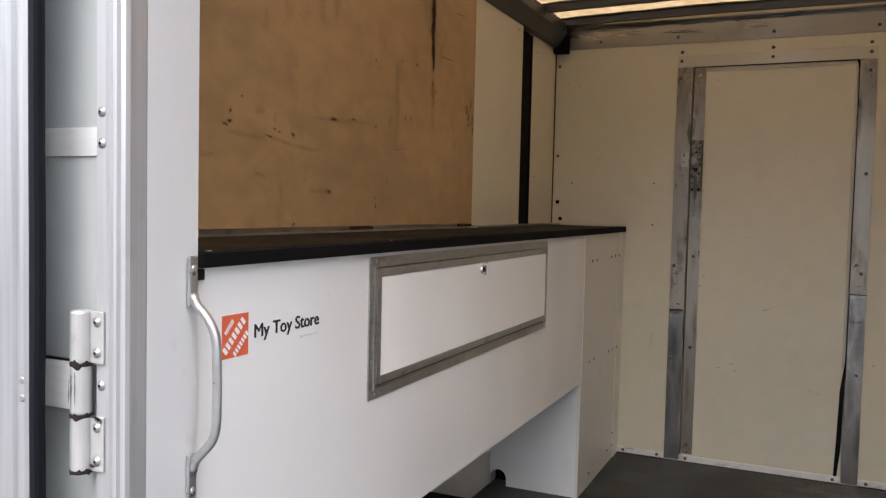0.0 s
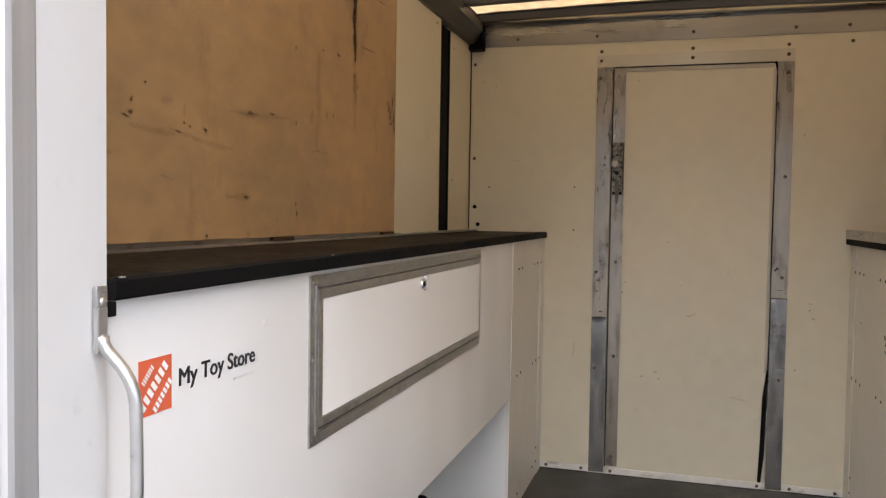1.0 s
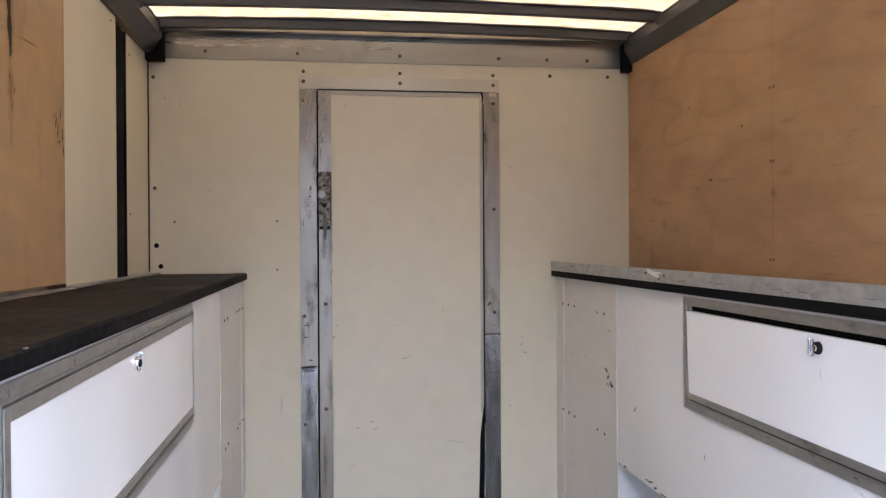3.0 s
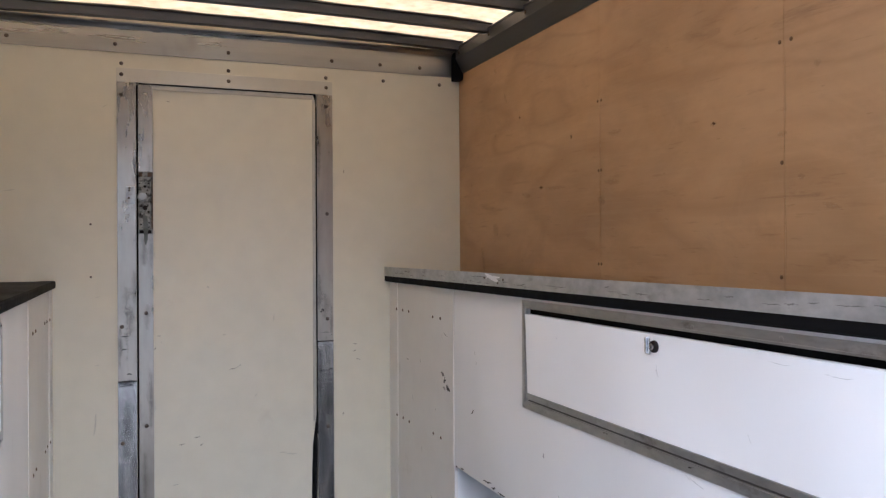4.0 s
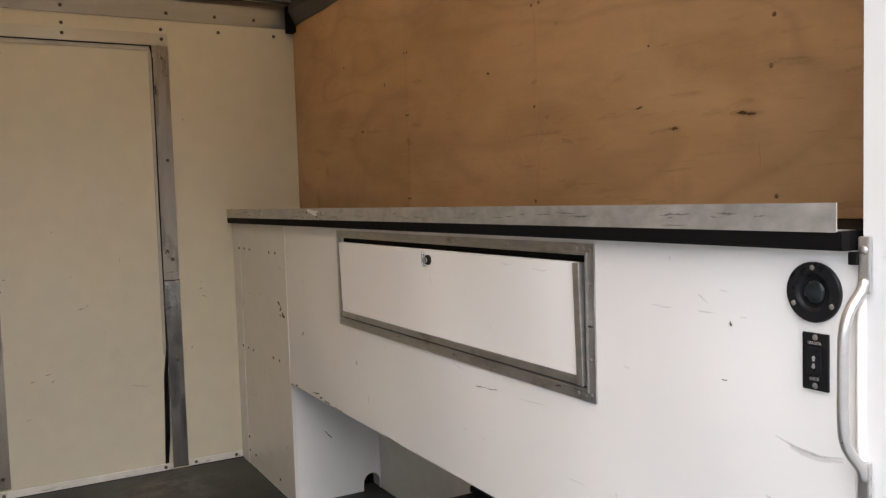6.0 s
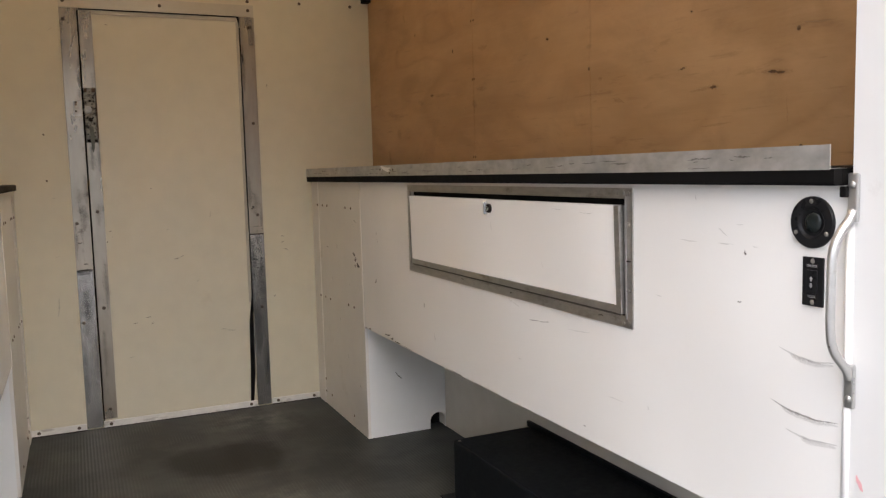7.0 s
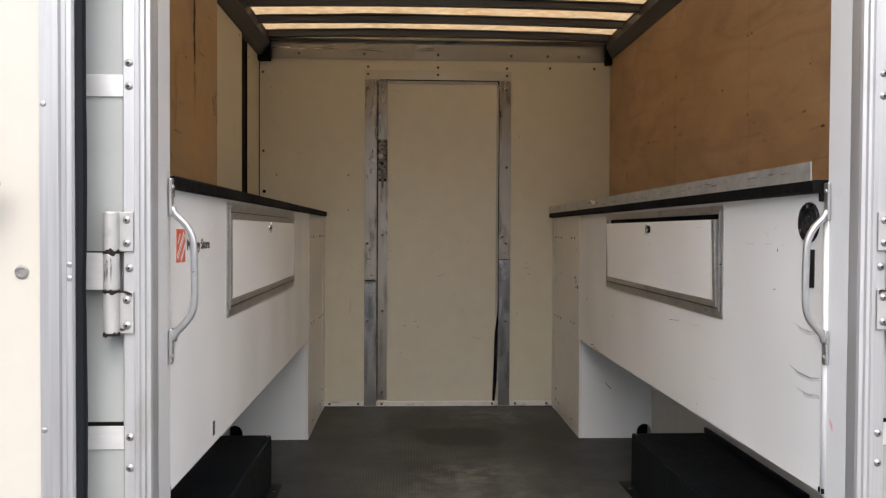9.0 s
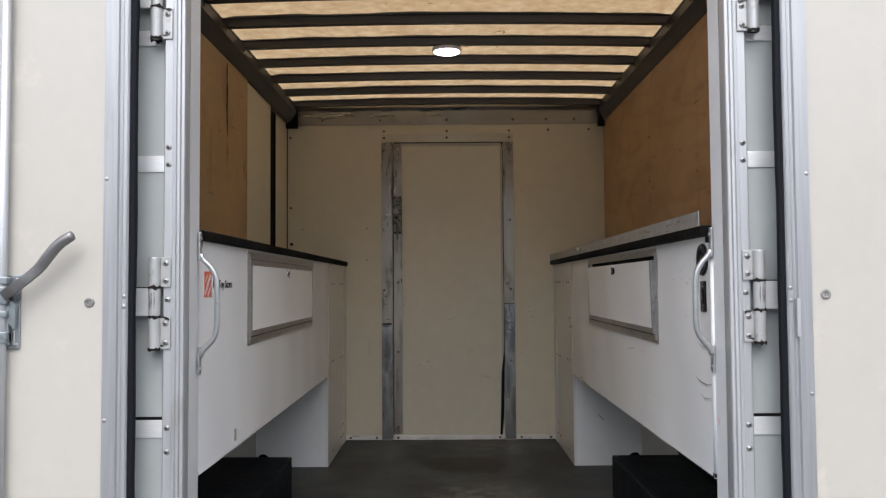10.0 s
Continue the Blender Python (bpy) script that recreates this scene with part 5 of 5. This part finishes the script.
top = thing("countertop", (0.8, 1.6, 1.053), "black-edged countertop with an upstanding galvanised lip", "countertop", "countertops")
part("board", boxed(0.998, 0.642, 0.124, BACK - 0.004, 1.0535, 1.0785), RUBBER, top)
part("nosing", prism(bmesh.new(), [(0.6415, 1.0535), (0.628, 1.0535), (0.6235, 1.057), (0.6235, 1.0775), (0.626, 1.0785), (0.6415, 1.0785)], "y", 0.124, BACK - 0.004), RUBBER, top)
lip = part("lip", prism(bmesh.new(), [(0.6225, 1.077), (0.6225, 1.1145), (0.6245, 1.1145), (0.6248, 1.0792), (0.66, 1.0792), (0.66, 1.0788), (0.625, 1.0786)], "y", 0.131, BACK - 0.004), GALV, top, "scuffed galvanised lip")
random.seed(3)
for k in range(44):
    y = random.uniform(0.2, 2.9)
    z = 1.083 + random.uniform(0, 0.02)
    streak("scuff", lip, "x", 0.6225, arc((y, z), (y + random.uniform(0.012, 0.07), z + random.uniform(-0.002, 0.002)), 0.0004, 5), random.uniform(0.0015, 0.005), LIP_SCUFF if k % 3 else DOOR_MARK, -0.0006)
for pts, w in (([(2.05, 1.111), (2.02, 1.104), (1.985, 1.097), (1.96, 1.092)], 0.013), ([(2.0, 1.106), (1.975, 1.103), (1.95, 1.104)], 0.006), ([(2.03, 1.113), (2.035, 1.104), (2.045, 1.098)], 0.005)):
    streak("torn_label", lip, "x", 0.6225, pts, w, PAPER, -0.001, ragged=False)
for y, z in ((1.93, 1.098), (1.965, 1.088), (2.06, 1.1)):
    fix(RIVET_SMALL, "small_rivet", lip, (0.6225, y, z), "-x")

# ---- wheel boxes ----
for s in (-1, 1):
    x0 = 0.70 if s > 0 else -0.673
    x1 = s * 0.996
    w = thing("wheel_box", ((x0 + x1) / 2, 1.25, 0), "black painted steel wheel box on the deck under the cabinet", "wheel box", "wheel boxes")
    part("shell", boxed(x0, x1, 0.85, 1.655, 0.0, 0.203, bevel=0.008), BOX_BLACK, w)
    part("top_flange", boxed(s * 0.985, x1, 0.85, 1.66, 0.2035, 0.222, bevel=0.001), BOX_BLACK, w)
    part("foot_flange", boxed(x0, x0 - s * 0.036, 0.85, 1.692, 0.0005, 0.005, bevel=0.001), BOX_BLACK, w)
    part("end_flange", boxed(x0 - s * 0.0, x1, 1.656, 1.69, 0.0005, 0.005, bevel=0.001), BOX_BLACK, w)
    for y in (1.0, 1.3, 1.6):
        fix(SCREW, "screw", w, (x0 - s * 0.018, y, 0.005), "+z")
    fix(RIVET_ALU, "rivet", w, (x0 + s * 0.012, 1.63, 0.203), "+z")
    fix(SCREW, "screw", w, (s * 0.97, 0.85, 0.18), "-y")

# ---- grab handles on the jambs ----
HANDLE = surface("pale_painted_tube", (0.5, 0.5, 0.49), 0.3, 0.85, fine=60, broad=8, vary=0.08, dirt=(0.35, 0.33, 0.3), dirt_amount=0.12, dirt_scale=20)
HANDLE_BOLT = dome_mesh("handle_bolt", 0.0055, 0.0028, HANDLE)
for s in (-1, 1):
    jx = -0.6125 if s < 0 else 0.6475
    ty = 0.13 if s < 0 else 0.106
    h = thing("grab_handle", (jx, ty, 0.72), "bent aluminium tube grab handle bolted to the jamb", "grab handle", "grab handles")
    off = 0.0385 if s < 0 else 0.035
    pts = [(jx - s * (0.0065 + off * f), ty + 0.004 * min(1.0, f), z) for z, f in
           ((1.018, 0.0), (1.01, 0.03), (1.002, 0.16), (0.994, 0.38), (0.985, 0.6), (0.974, 0.79), (0.962, 0.92), (0.948, 0.985), (0.93, 1.0), (0.9, 1.02), (0.865, 1.03), (0.84, 1.01), (0.825, 0.96), (0.811, 0.83), (0.799, 0.6), (0.789, 0.35), (0.78, 0.13), (0.772, 0.03), (0.764, 0.0))]
    part("bar", tube(bmesh.new(), pts, 0.0068, 16), HANDLE, h, smooth=True)
    for z0, z1 in ((1.0, 1.072), (0.72, 0.788)):
        part("mount", boxed(jx - s * 0.0005, jx - s * 0.007, ty - 0.0085, ty + 0.0085, z0, z1, bevel=0.003), HANDLE, h)
        for z in (z0 + 0.015, z1 - 0.017):
            fix(HANDLE_BOLT, "rivet", h, (jx - s * 0.007, ty, z), "+x" if s < 0 else "-x")

# ---- decals and fittings ----
logo = thing("decal", (XL, 0.24, 0.91), "orange square vinyl decal with white slanted bars", "decal")
part("backing", boxed(XL, XL + 0.0008, 0.21, 0.273, 0.909, 0.976), ORANGE, logo)
for c, w, (a, b) in ((-0.022, 0.0075, (-0.014, 0.014)), (-0.003, 0.013, (-0.036, 0.034)), (0.0185, 0.009, (-0.024, 0.024))):
    n = 7
    for i in range(n):
        u0 = a + (b - a) * i / n
        u1 = u0 + (b - a) / n * 0.68
        bm = bmesh.new()
        r = math.sqrt(0.5)
        quad = [(u0, c - w / 2), (u1, c - w / 2), (u1, c + w / 2), (u0, c + w / 2)]
        vs = [bm.verts.new((XL + 0.0014, 0.2415 + (u * r + v * r), 0.9425 + (u * r - v * r))) for u, v in quad]
        bm.faces.new(vs)
        part("bar", bm, PAPER, logo)


def lettering(name, text, size, m, material, parent, width=None, bold=0.0):
    cu = bpy.data.curves.new(name, "FONT")
    cu.body, cu.size, cu.extrude, cu.offset = text, size, 0.0002, bold
    tmp = bpy.data.objects.new(name, cu)
    scene.collection.objects.link(tmp)
    bpy.context.view_layer.update()
    me = bpy.data.meshes.new_from_object(tmp.evaluated_get(bpy.context.evaluated_depsgraph_get()))
    bpy.data.objects.remove(tmp)
    bpy.data.curves.remove(cu)
    xs = [v.co.x for v in me.vertices]
    k = width / (max(xs) - min(xs)) if width else 1.0
    x0 = min(xs)
    me.transform(m @ Matrix.Diagonal((k, 1, 1, 1)) @ Matrix.Translation((-x0, 0, 0)))
    me.materials.clear()
    me.materials.append(material)
    return hang(new(name, me), parent)


FROM_LEFT = Matrix(((0, 0, 1, 0), (1, 0, 0, 0), (0, 1, 0, 0), (0, 0, 0, 1)))      # text on a wall that faces +x
FROM_RIGHT = Matrix(((0, 0, -1, 0), (-1, 0, 0, 0), (0, 1, 0, 0), (0, 0, 0, 1)))   # text on a wall that faces -x
slogan = thing("slogan_sticker", (XL, 0.38, 0.93), "clear sticker with bold black lettering My Toy Store", "sticker")
part("film", boxed(XL, XL + 0.00015, 0.279, 0.49, 0.906, 0.977), WHITE, slogan)
lettering("lettering", "My Toy Store", 0.0315, Matrix.Translation((XL + 0.0009, 0.288, 0.9325)) @ FROM_LEFT, INK, slogan, 0.187)
for k, (dy, dz) in enumerate(((0.0008, 0.0004), (0.0015, 0.0), (0.0004, 0.0009))):
    lettering("lettering", "My Toy Store", 0.0315, Matrix.Translation((XL + 0.001 + 0.0001 * k, 0.288 + dy, 0.9325 + dz)) @ FROM_LEFT, INK, slogan, 0.187)
part("small_print", boxed(XL + 0.0004, XL + 0.0008, 0.418, 0.474, 0.9155, 0.9185), MARK, slogan)

cup = thing("recessed_socket", (XR, 0.179, 0.956), "round black recessed fitting with a glossy centre and three screws", "fitting")
mx = Matrix.Translation((XR, 0.179, 0.996)) @ FACING["-x"]
part("ring", lathe(bmesh.new(), [(0.0405, 0), (0.0405, 0.004), (0.0392, 0.006), (0.026, 0.006), (0.0248, 0.0055), (0.0235, 0.0045), (0.021, 0.002), (0.017, 0.001)], mx, 48), PLASTIC, cup, smooth=False)
part("lens", lathe(bmesh.new(), [(0.0168, 0.0011), (0.016, 0.0026), (0.013, 0.0044), (0.009, 0.0056), (0.004, 0.0062), (0.001, 0.0063)], mx, 40), LENS, cup, smooth=True)
for a in (90, 210, 330):
    fix(SMALL_SCREW, "screw", cup, (XR - 0.0055, 0.179 + 0.033 * math.cos(radians(a)), 0.996 + 0.033 * math.sin(radians(a))), "-x")
sw = thing("lock_switch", (XR, 0.176, 0.865), "black door lock rocker switch marked UNLOCK and LOCK", "switch")
part("plate", boxed(XR, XR - 0.004, 0.1565, 0.1955, 0.865, 0.942, bevel=0.0015), PLASTIC, sw)
part("rocker", boxed(XR - 0.0041, XR - 0.007, 0.166, 0.186, 0.885, 0.922, bevel=0.0012), PLASTIC, sw)
lettering("lettering", "UNLOCK", 0.006, Matrix.Translation((XR - 0.0044, 0.1865, 0.9265)) @ FROM_RIGHT, DIM_PRINT, sw, 0.02)
lettering("lettering", "LOCK", 0.006, Matrix.Translation((XR - 0.0044, 0.1835, 0.8785)) @ FROM_RIGHT, DIM_PRINT, sw, 0.014)
for z, e in ((0.9075, 1), (0.8985, -1)):
    bm = bmesh.new()
    outl = [(0, 0.0045), (0.0035, 0.001), (0.0018, 0.001), (0.0018, -0.003), (-0.0018, -0.003), (-0.0018, 0.001), (-0.0035, 0.001)]
    prism(bm, [(0.176 + u, z + e * v) for u, v in outl], "x", XR - 0.0074, XR - 0.0071)
    part("arrow", bm, DIM_PRINT, sw)
for z in (0.936, 0.871):
    fix(SMALL_SCREW, "screw", sw, (XR - 0.004, 0.176, z), "-x")

# ---- rear frame: posts, jambs, outer panels ----
def rear_side(s):
    P = POST[s]

    def u(d):
        return P - s * d
    side = "left" if s < 0 else "right"
    jend = 0.15 if s < 0 else 0.112
    inner = -0.617 if s < 0 else 0.649
    post = thing("door_post", (P, 0.03, -0.06), "ridged aluminium door post of the rear frame", "door post", "door posts", "structure")
    prof = [(u(0), 0.05), (u(0), 0.004), (u(0.003), 0.0), (u(0.021), 0.0), (u(0.023), -0.004), (u(0.03), -0.005), (u(0.032), -0.001), (u(0.038), -0.001), (u(0.04), 0.004), (u(0.046), 0.006), (u(0.048), 0.012), (u(0.048), 0.04), (u(0.044), 0.05)]
    part("extrusion", prism(bmesh.new(), prof, "z", -0.06, ROOF + 0.05), POST_ALU, post)
    part("jamb", prism(bmesh.new(), [(u(0.0485), 0.0405), (inner, jend), (inner + s * 0.012, jend), (u(0.044), 0.051)], "z", -0.06, ROOF), JAMB_WHITE, post, "white painted jamb")
    if s > 0:
        streak("crayon_mark", post, "x", 0.6498, [(0.095, 0.619), (0.089, 0.607), (0.083, 0.598)], 0.005, PINK, -0.001)
    for z in (1.261, 1.221, 0.614, 0.56, 0.16, 0.12):
        bolt(post, (u(0.012), 0.0, z))
    solid("wall_rear_" + side, boxed(u(-0.001), s * 1.05, 0.02, 0.04, -0.06, ROOF + 0.05), SHADED_SKIN, "smooth grey-white rear corner panel, darkened as in the open door's shade", "wall", "structure")
    for z0, z1 in ((1.505, 1.541), (1.206, 1.244), (0.588, 0.629)):
        solid("strap_plate", boxed(u(-0.001), u(-0.17), 0.0165, 0.0195, z0, z1, bevel=0.001), STRAP, "bright metal strap plate on the rear panel", "strap", "structure")
    solid("seam_strip", boxed(u(-0.001), u(-0.3), 0.0172, 0.0198, 0.63, 0.6365), RUBBER, "dark seam line above the strap plate", "seam", "structure")
    # hinges
    for zc in ((0.9, 1.62, 0.18) if s < 0 else (0.907, 1.627, 0.187)):
        h = thing("door_hinge", (u(-0.016), -0.006, zc - 0.105), "pale painted barrel hinge with grimy joints and bolts", "hinge", "door hinges")
        for k, (a, b) in enumerate(((0.037, 0.105), (-0.03, 0.034), (-0.105, -0.033))):
            kn = bmesh.new()
            lathe(kn, [(0.0125, zc + a), (0.0135, zc + a + 0.003), (0.0135, zc + b - 0.003), (0.0125, zc + b)], Matrix.Translation((u(-0.016), -0.008, 0)), 20)
            part("knuckle", kn, HINGE, h, smooth=False)
            if k == 1:
                part("door_leaf", boxed(u(-0.024), u(-0.12), -0.002, 0.006, zc - 0.03, zc + 0.034, bevel=0.001), STRAP, h)
                part("leaf_seam", boxed(u(-0.032), u(-0.12), -0.0015, 0.0055, zc + 0.0345, zc + 0.0368), RUBBER, h)
            else:
                part("post_leaf", boxed(u(-0.004), u(0.02), -0.005, -0.0052 + 0.004, zc + a, zc + b, bevel=0.001), HINGE, h)
                for z in ((a + 0.014), (b - 0.014)):
                    bolt(h, (u(0.009), -0.005, zc + z))
        for z in (0.0355, -0.0315, -0.1055):
            gm_ = bmesh.new()
            rows = [[], [], []]
            for a in range(28):
                t = 2 * math.pi * a / 28
                up = 0.002 + 0.009 * max(0.0, noise.noise((math.cos(t) * 2.2 + s, math.sin(t) * 2.2, (zc + z) * 9)))
                down = 0.0025 + 0.01 * max(0.0, noise.noise((math.cos(t) * 2.5, math.sin(t) * 2.5 + s, (zc + z) * 7 + 4)))
                for row, dz, r in zip(rows, (up, 0.0, -down), (0.0138, 0.0143, 0.0138)):
                    row.append(gm_.verts.new((u(-0.016) + r * math.cos(t), -0.008 + r * math.sin(t), zc + z + dz)))
            for ra, rb in zip(rows, rows[1:]):
                for a in range(28):
                    gm_.faces.new((ra[a], ra[(a + 1) % 28], rb[(a + 1) % 28], rb[a]))
            part("grime_ring", gm_, RUST, h)
        bolt(h, (u(0.012), -0.0005, zc + 0.008))
        for du, dz, ln_, wd in ((0.006, -0.0345, 0.028, 0.006), (0.012, -0.037, 0.016, 0.01), (0.0, 0.0345, 0.02, 0.004), (-0.002, -0.098, 0.022, 0.006)):
            streak("grime_smear", h, "y", -0.0052, [(u(du - ln_ / 2), zc + dz), (u(du), zc + dz + 0.001), (u(du + ln_ / 2), zc + dz - 0.001)], wd, RUST, -0.0008)
        for du, top_ in ((-0.012, 0.03), (-0.0185, 0.026), (-0.022, 0.02)):
            streak("drip", h, "y", -0.0215, [(u(du), zc + top_), (u(du) + 0.0004, zc + top_ - 0.02), (u(du), zc - 0.02)], 0.003, GRIME, -0.0006)
    # the door, folded back against the rear panel
    d = thing("door_2" if s < 0 else "door_3", (u(-0.4), -0.03, -0.05), "open cream rear door folded back, its inner side showing", "door", kind="structure")
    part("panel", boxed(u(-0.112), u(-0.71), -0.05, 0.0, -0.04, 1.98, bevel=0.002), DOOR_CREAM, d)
    ext = [(u(-0.06), -0.037), (u(-0.06), -0.05), (u(-0.064), -0.054), (u(-0.072), -0.054), (u(-0.075), -0.05), (u(-0.082), -0.05), (u(-0.085), -0.055), (u(-0.115), -0.056), (u(-0.117), -0.0505), (u(-0.1115), -0.0505), (u(-0.1115), -0.037)]
    tr = part("edge_extrusion", prism(bmesh.new(), ext, "z", -0.04, 1.98), DOOR_ALU, d, "ridged aluminium edge")
    bulb = [(-0.0595, -0.037), (-0.0595, -0.049), (-0.056, -0.0535), (-0.051, -0.056), (-0.0455, -0.054), (-0.0435, -0.049), (-0.0438, -0.042), (-0.046, -0.0365), (-0.052, -0.035)]
    sm = bmesh.new()
    rows = []
    for k in range(52):
        z = -0.04 + 2.02 * k / 51
        bulge = 0.0022 * noise.noise((z * 4.1, s * 3.0, 1.0)) + 0.0012 * noise.noise((z * 13, s * 3.0, 4.0))
        rows.append([sm.verts.new((u(d_ + bulge * (d_ + 0.0595) / 0.016), y, z)) for d_, y in bulb])
    for ra, rb in zip(rows, rows[1:]):
        for i in range(9):
            sm.faces.new((ra[i], ra[(i + 1) % 9], rb[(i + 1) % 9], rb[i]))
    sm.faces.new(rows[0][::-1])
    sm.faces.new(rows[-1])
    part("bulb_seal", sm, SEAL, d, "black rubber bulb seal")
    for z in (1.6, 1.181, 0.64 if s < 0 else 0.69, 0.3):
        fix(FRAME_RIVET, "rivet", tr, (u(-0.109), -0.056, z), "-y")
    for z in ((0.916, 0.893) if s < 0 else (0.925, 0.897)):
        fix(FRAME_RIVET, "rivet", tr, (u(-0.068), -0.054, z), "-y")
    part("door_stud", lathe(bmesh.new(), [(0.0115, 0), (0.0115, 0.0016), (0.009, 0.0026), (0.0062, 0.0026), (0.005, 0.001)], Matrix.Translation((u(-0.147), -0.05, 0.903 if s < 0 else 0.91)) @ FACING["-y"], 20), STUD, d)
    if s < 0:
        rod = part("lock_rod", tube(bmesh.new(), [(u(-0.335), -0.068, -0.03), (u(-0.335), -0.068, 1.95)], 0.011, 14), POST_ALU, d, "aluminium lock rod", smooth=True)
        pl = part("latch_plate", boxed(u(-0.30), u(-0.37), -0.056, -0.0505, 0.80, 0.966, bevel=0.002), ZINC, d, "zinc latch plate")
        part("latch_hub", boxed(u(-0.318), u(-0.345), -0.082, -0.0565, 0.9, 0.94, bevel=0.004), ZINC, pl)
        part("latch_bar", boxed(u(-0.318), u(-0.33), -0.07, -0.0565, 0.81, 0.898, bevel=0.003), ZINC, pl)
        lev = bmesh.new()
        run = [(-0.322, 0.9185, -0.087, 0.0115, 0.0035, 8), (-0.27, 0.957, -0.087, 0.0115, 0.0035, 8), (-0.248, 0.975, -0.087, 0.0118, 0.0038, 6), (-0.238, 0.985, -0.0875, 0.0122, 0.006, 4), (-0.229, 0.997, -0.088, 0.0126, 0.0095, 2.6),
               (-0.219, 1.009, -0.09, 0.0126, 0.0122, 2), (-0.206, 1.0235, -0.092, 0.0124, 0.0124, 2), (-0.19, 1.0375, -0.094, 0.012, 0.012, 2), (-0.169, 1.05, -0.095, 0.0115, 0.0115, 2), (-0.165, 1.052, -0.095, 0.0098, 0.0098, 2)]
        loops = []
        for i, (du, z, y, hw, ht, power) in enumerate(run):
            p, q = run[max(i - 1, 0)], run[min(i + 1, len(run) - 1)]
            way = Vector((u(q[0]) - u(p[0]), 0, q[1] - p[1])).normalized()
            across = Vector((-way.z, 0, way.x))
            loop = []
            for k in range(20):
                c, e = math.cos(2 * math.pi * k / 20), math.sin(2 * math.pi * k / 20)
                loop.append(lev.verts.new(Vector((u(du), y, z)) + across * hw * math.copysign(abs(c) ** (2 / power), c) + Vector((0, ht * math.copysign(abs(e) ** (2 / power), e), 0))))
            loops.append(loop)
        for la, lb_ in zip(loops, loops[1:]):
            for k in range(20):
                lev.faces.new((la[k], la[(k + 1) % 20], lb_[(k + 1) % 20], lb_[k]))
        lev.faces.new(loops[0][::-1])
        lev.faces.new(loops[-1])
        part("lever", lev, STEEL, pl, "worn steel lever, flat at its root and rounded at its grip", smooth=True)
        for za, zb in ((0.815, 0.84), (0.872, 0.886), (0.945, 0.962)):
            part("rod_guide", boxed(u(-0.318), u(-0.352), -0.08, -0.0565, za, zb, bevel=0.003), ZINC, pl)
        part("catch", prism(bmesh.new(), [(u(-0.303), 0.9), (u(-0.316), 0.908), (u(-0.32), 0.86), (u(-0.306), 0.845)], "y", -0.07, -0.0565), ZINC, pl)
        part("spring_rod", tube(bmesh.new(), [(u(-0.311), -0.0605, 0.81), (u(-0.311), -0.0605, 0.842)], 0.003, 8), CHROME, pl)
        part("lever_slot", boxed(u(-0.34), u(-0.365), -0.0572, -0.0562, 0.83, 0.93), RUST, pl)
        for x, z in ((-0.308, 0.955), (-0.308, 0.81), (-0.36, 0.955)):
            fix(SCREW, "screw", pl, (u(x), -0.056, z), "-y")
    else:
        part("clip_strip", boxed(u(-0.0785), u(-0.0865), -0.0505, -0.0605, 0.817, 0.902, bevel=0.001), POST_ALU, d, "short bright metal strip")


rear_side(-1)
rear_side(1)
solid("rear_header", boxed(-1.05, 1.05, 0.0, 0.07, ROOF + 0.051, ROOF + 0.16), TRUCK_WHITE, "white rear header of the truck body", "header", "structure")
solid("rear_sill", boxed(-1.05, 1.05, -0.02, -0.0005, -0.16, -0.061), POST_ALU, "aluminium rear sill under the doors", "sill", "structure")
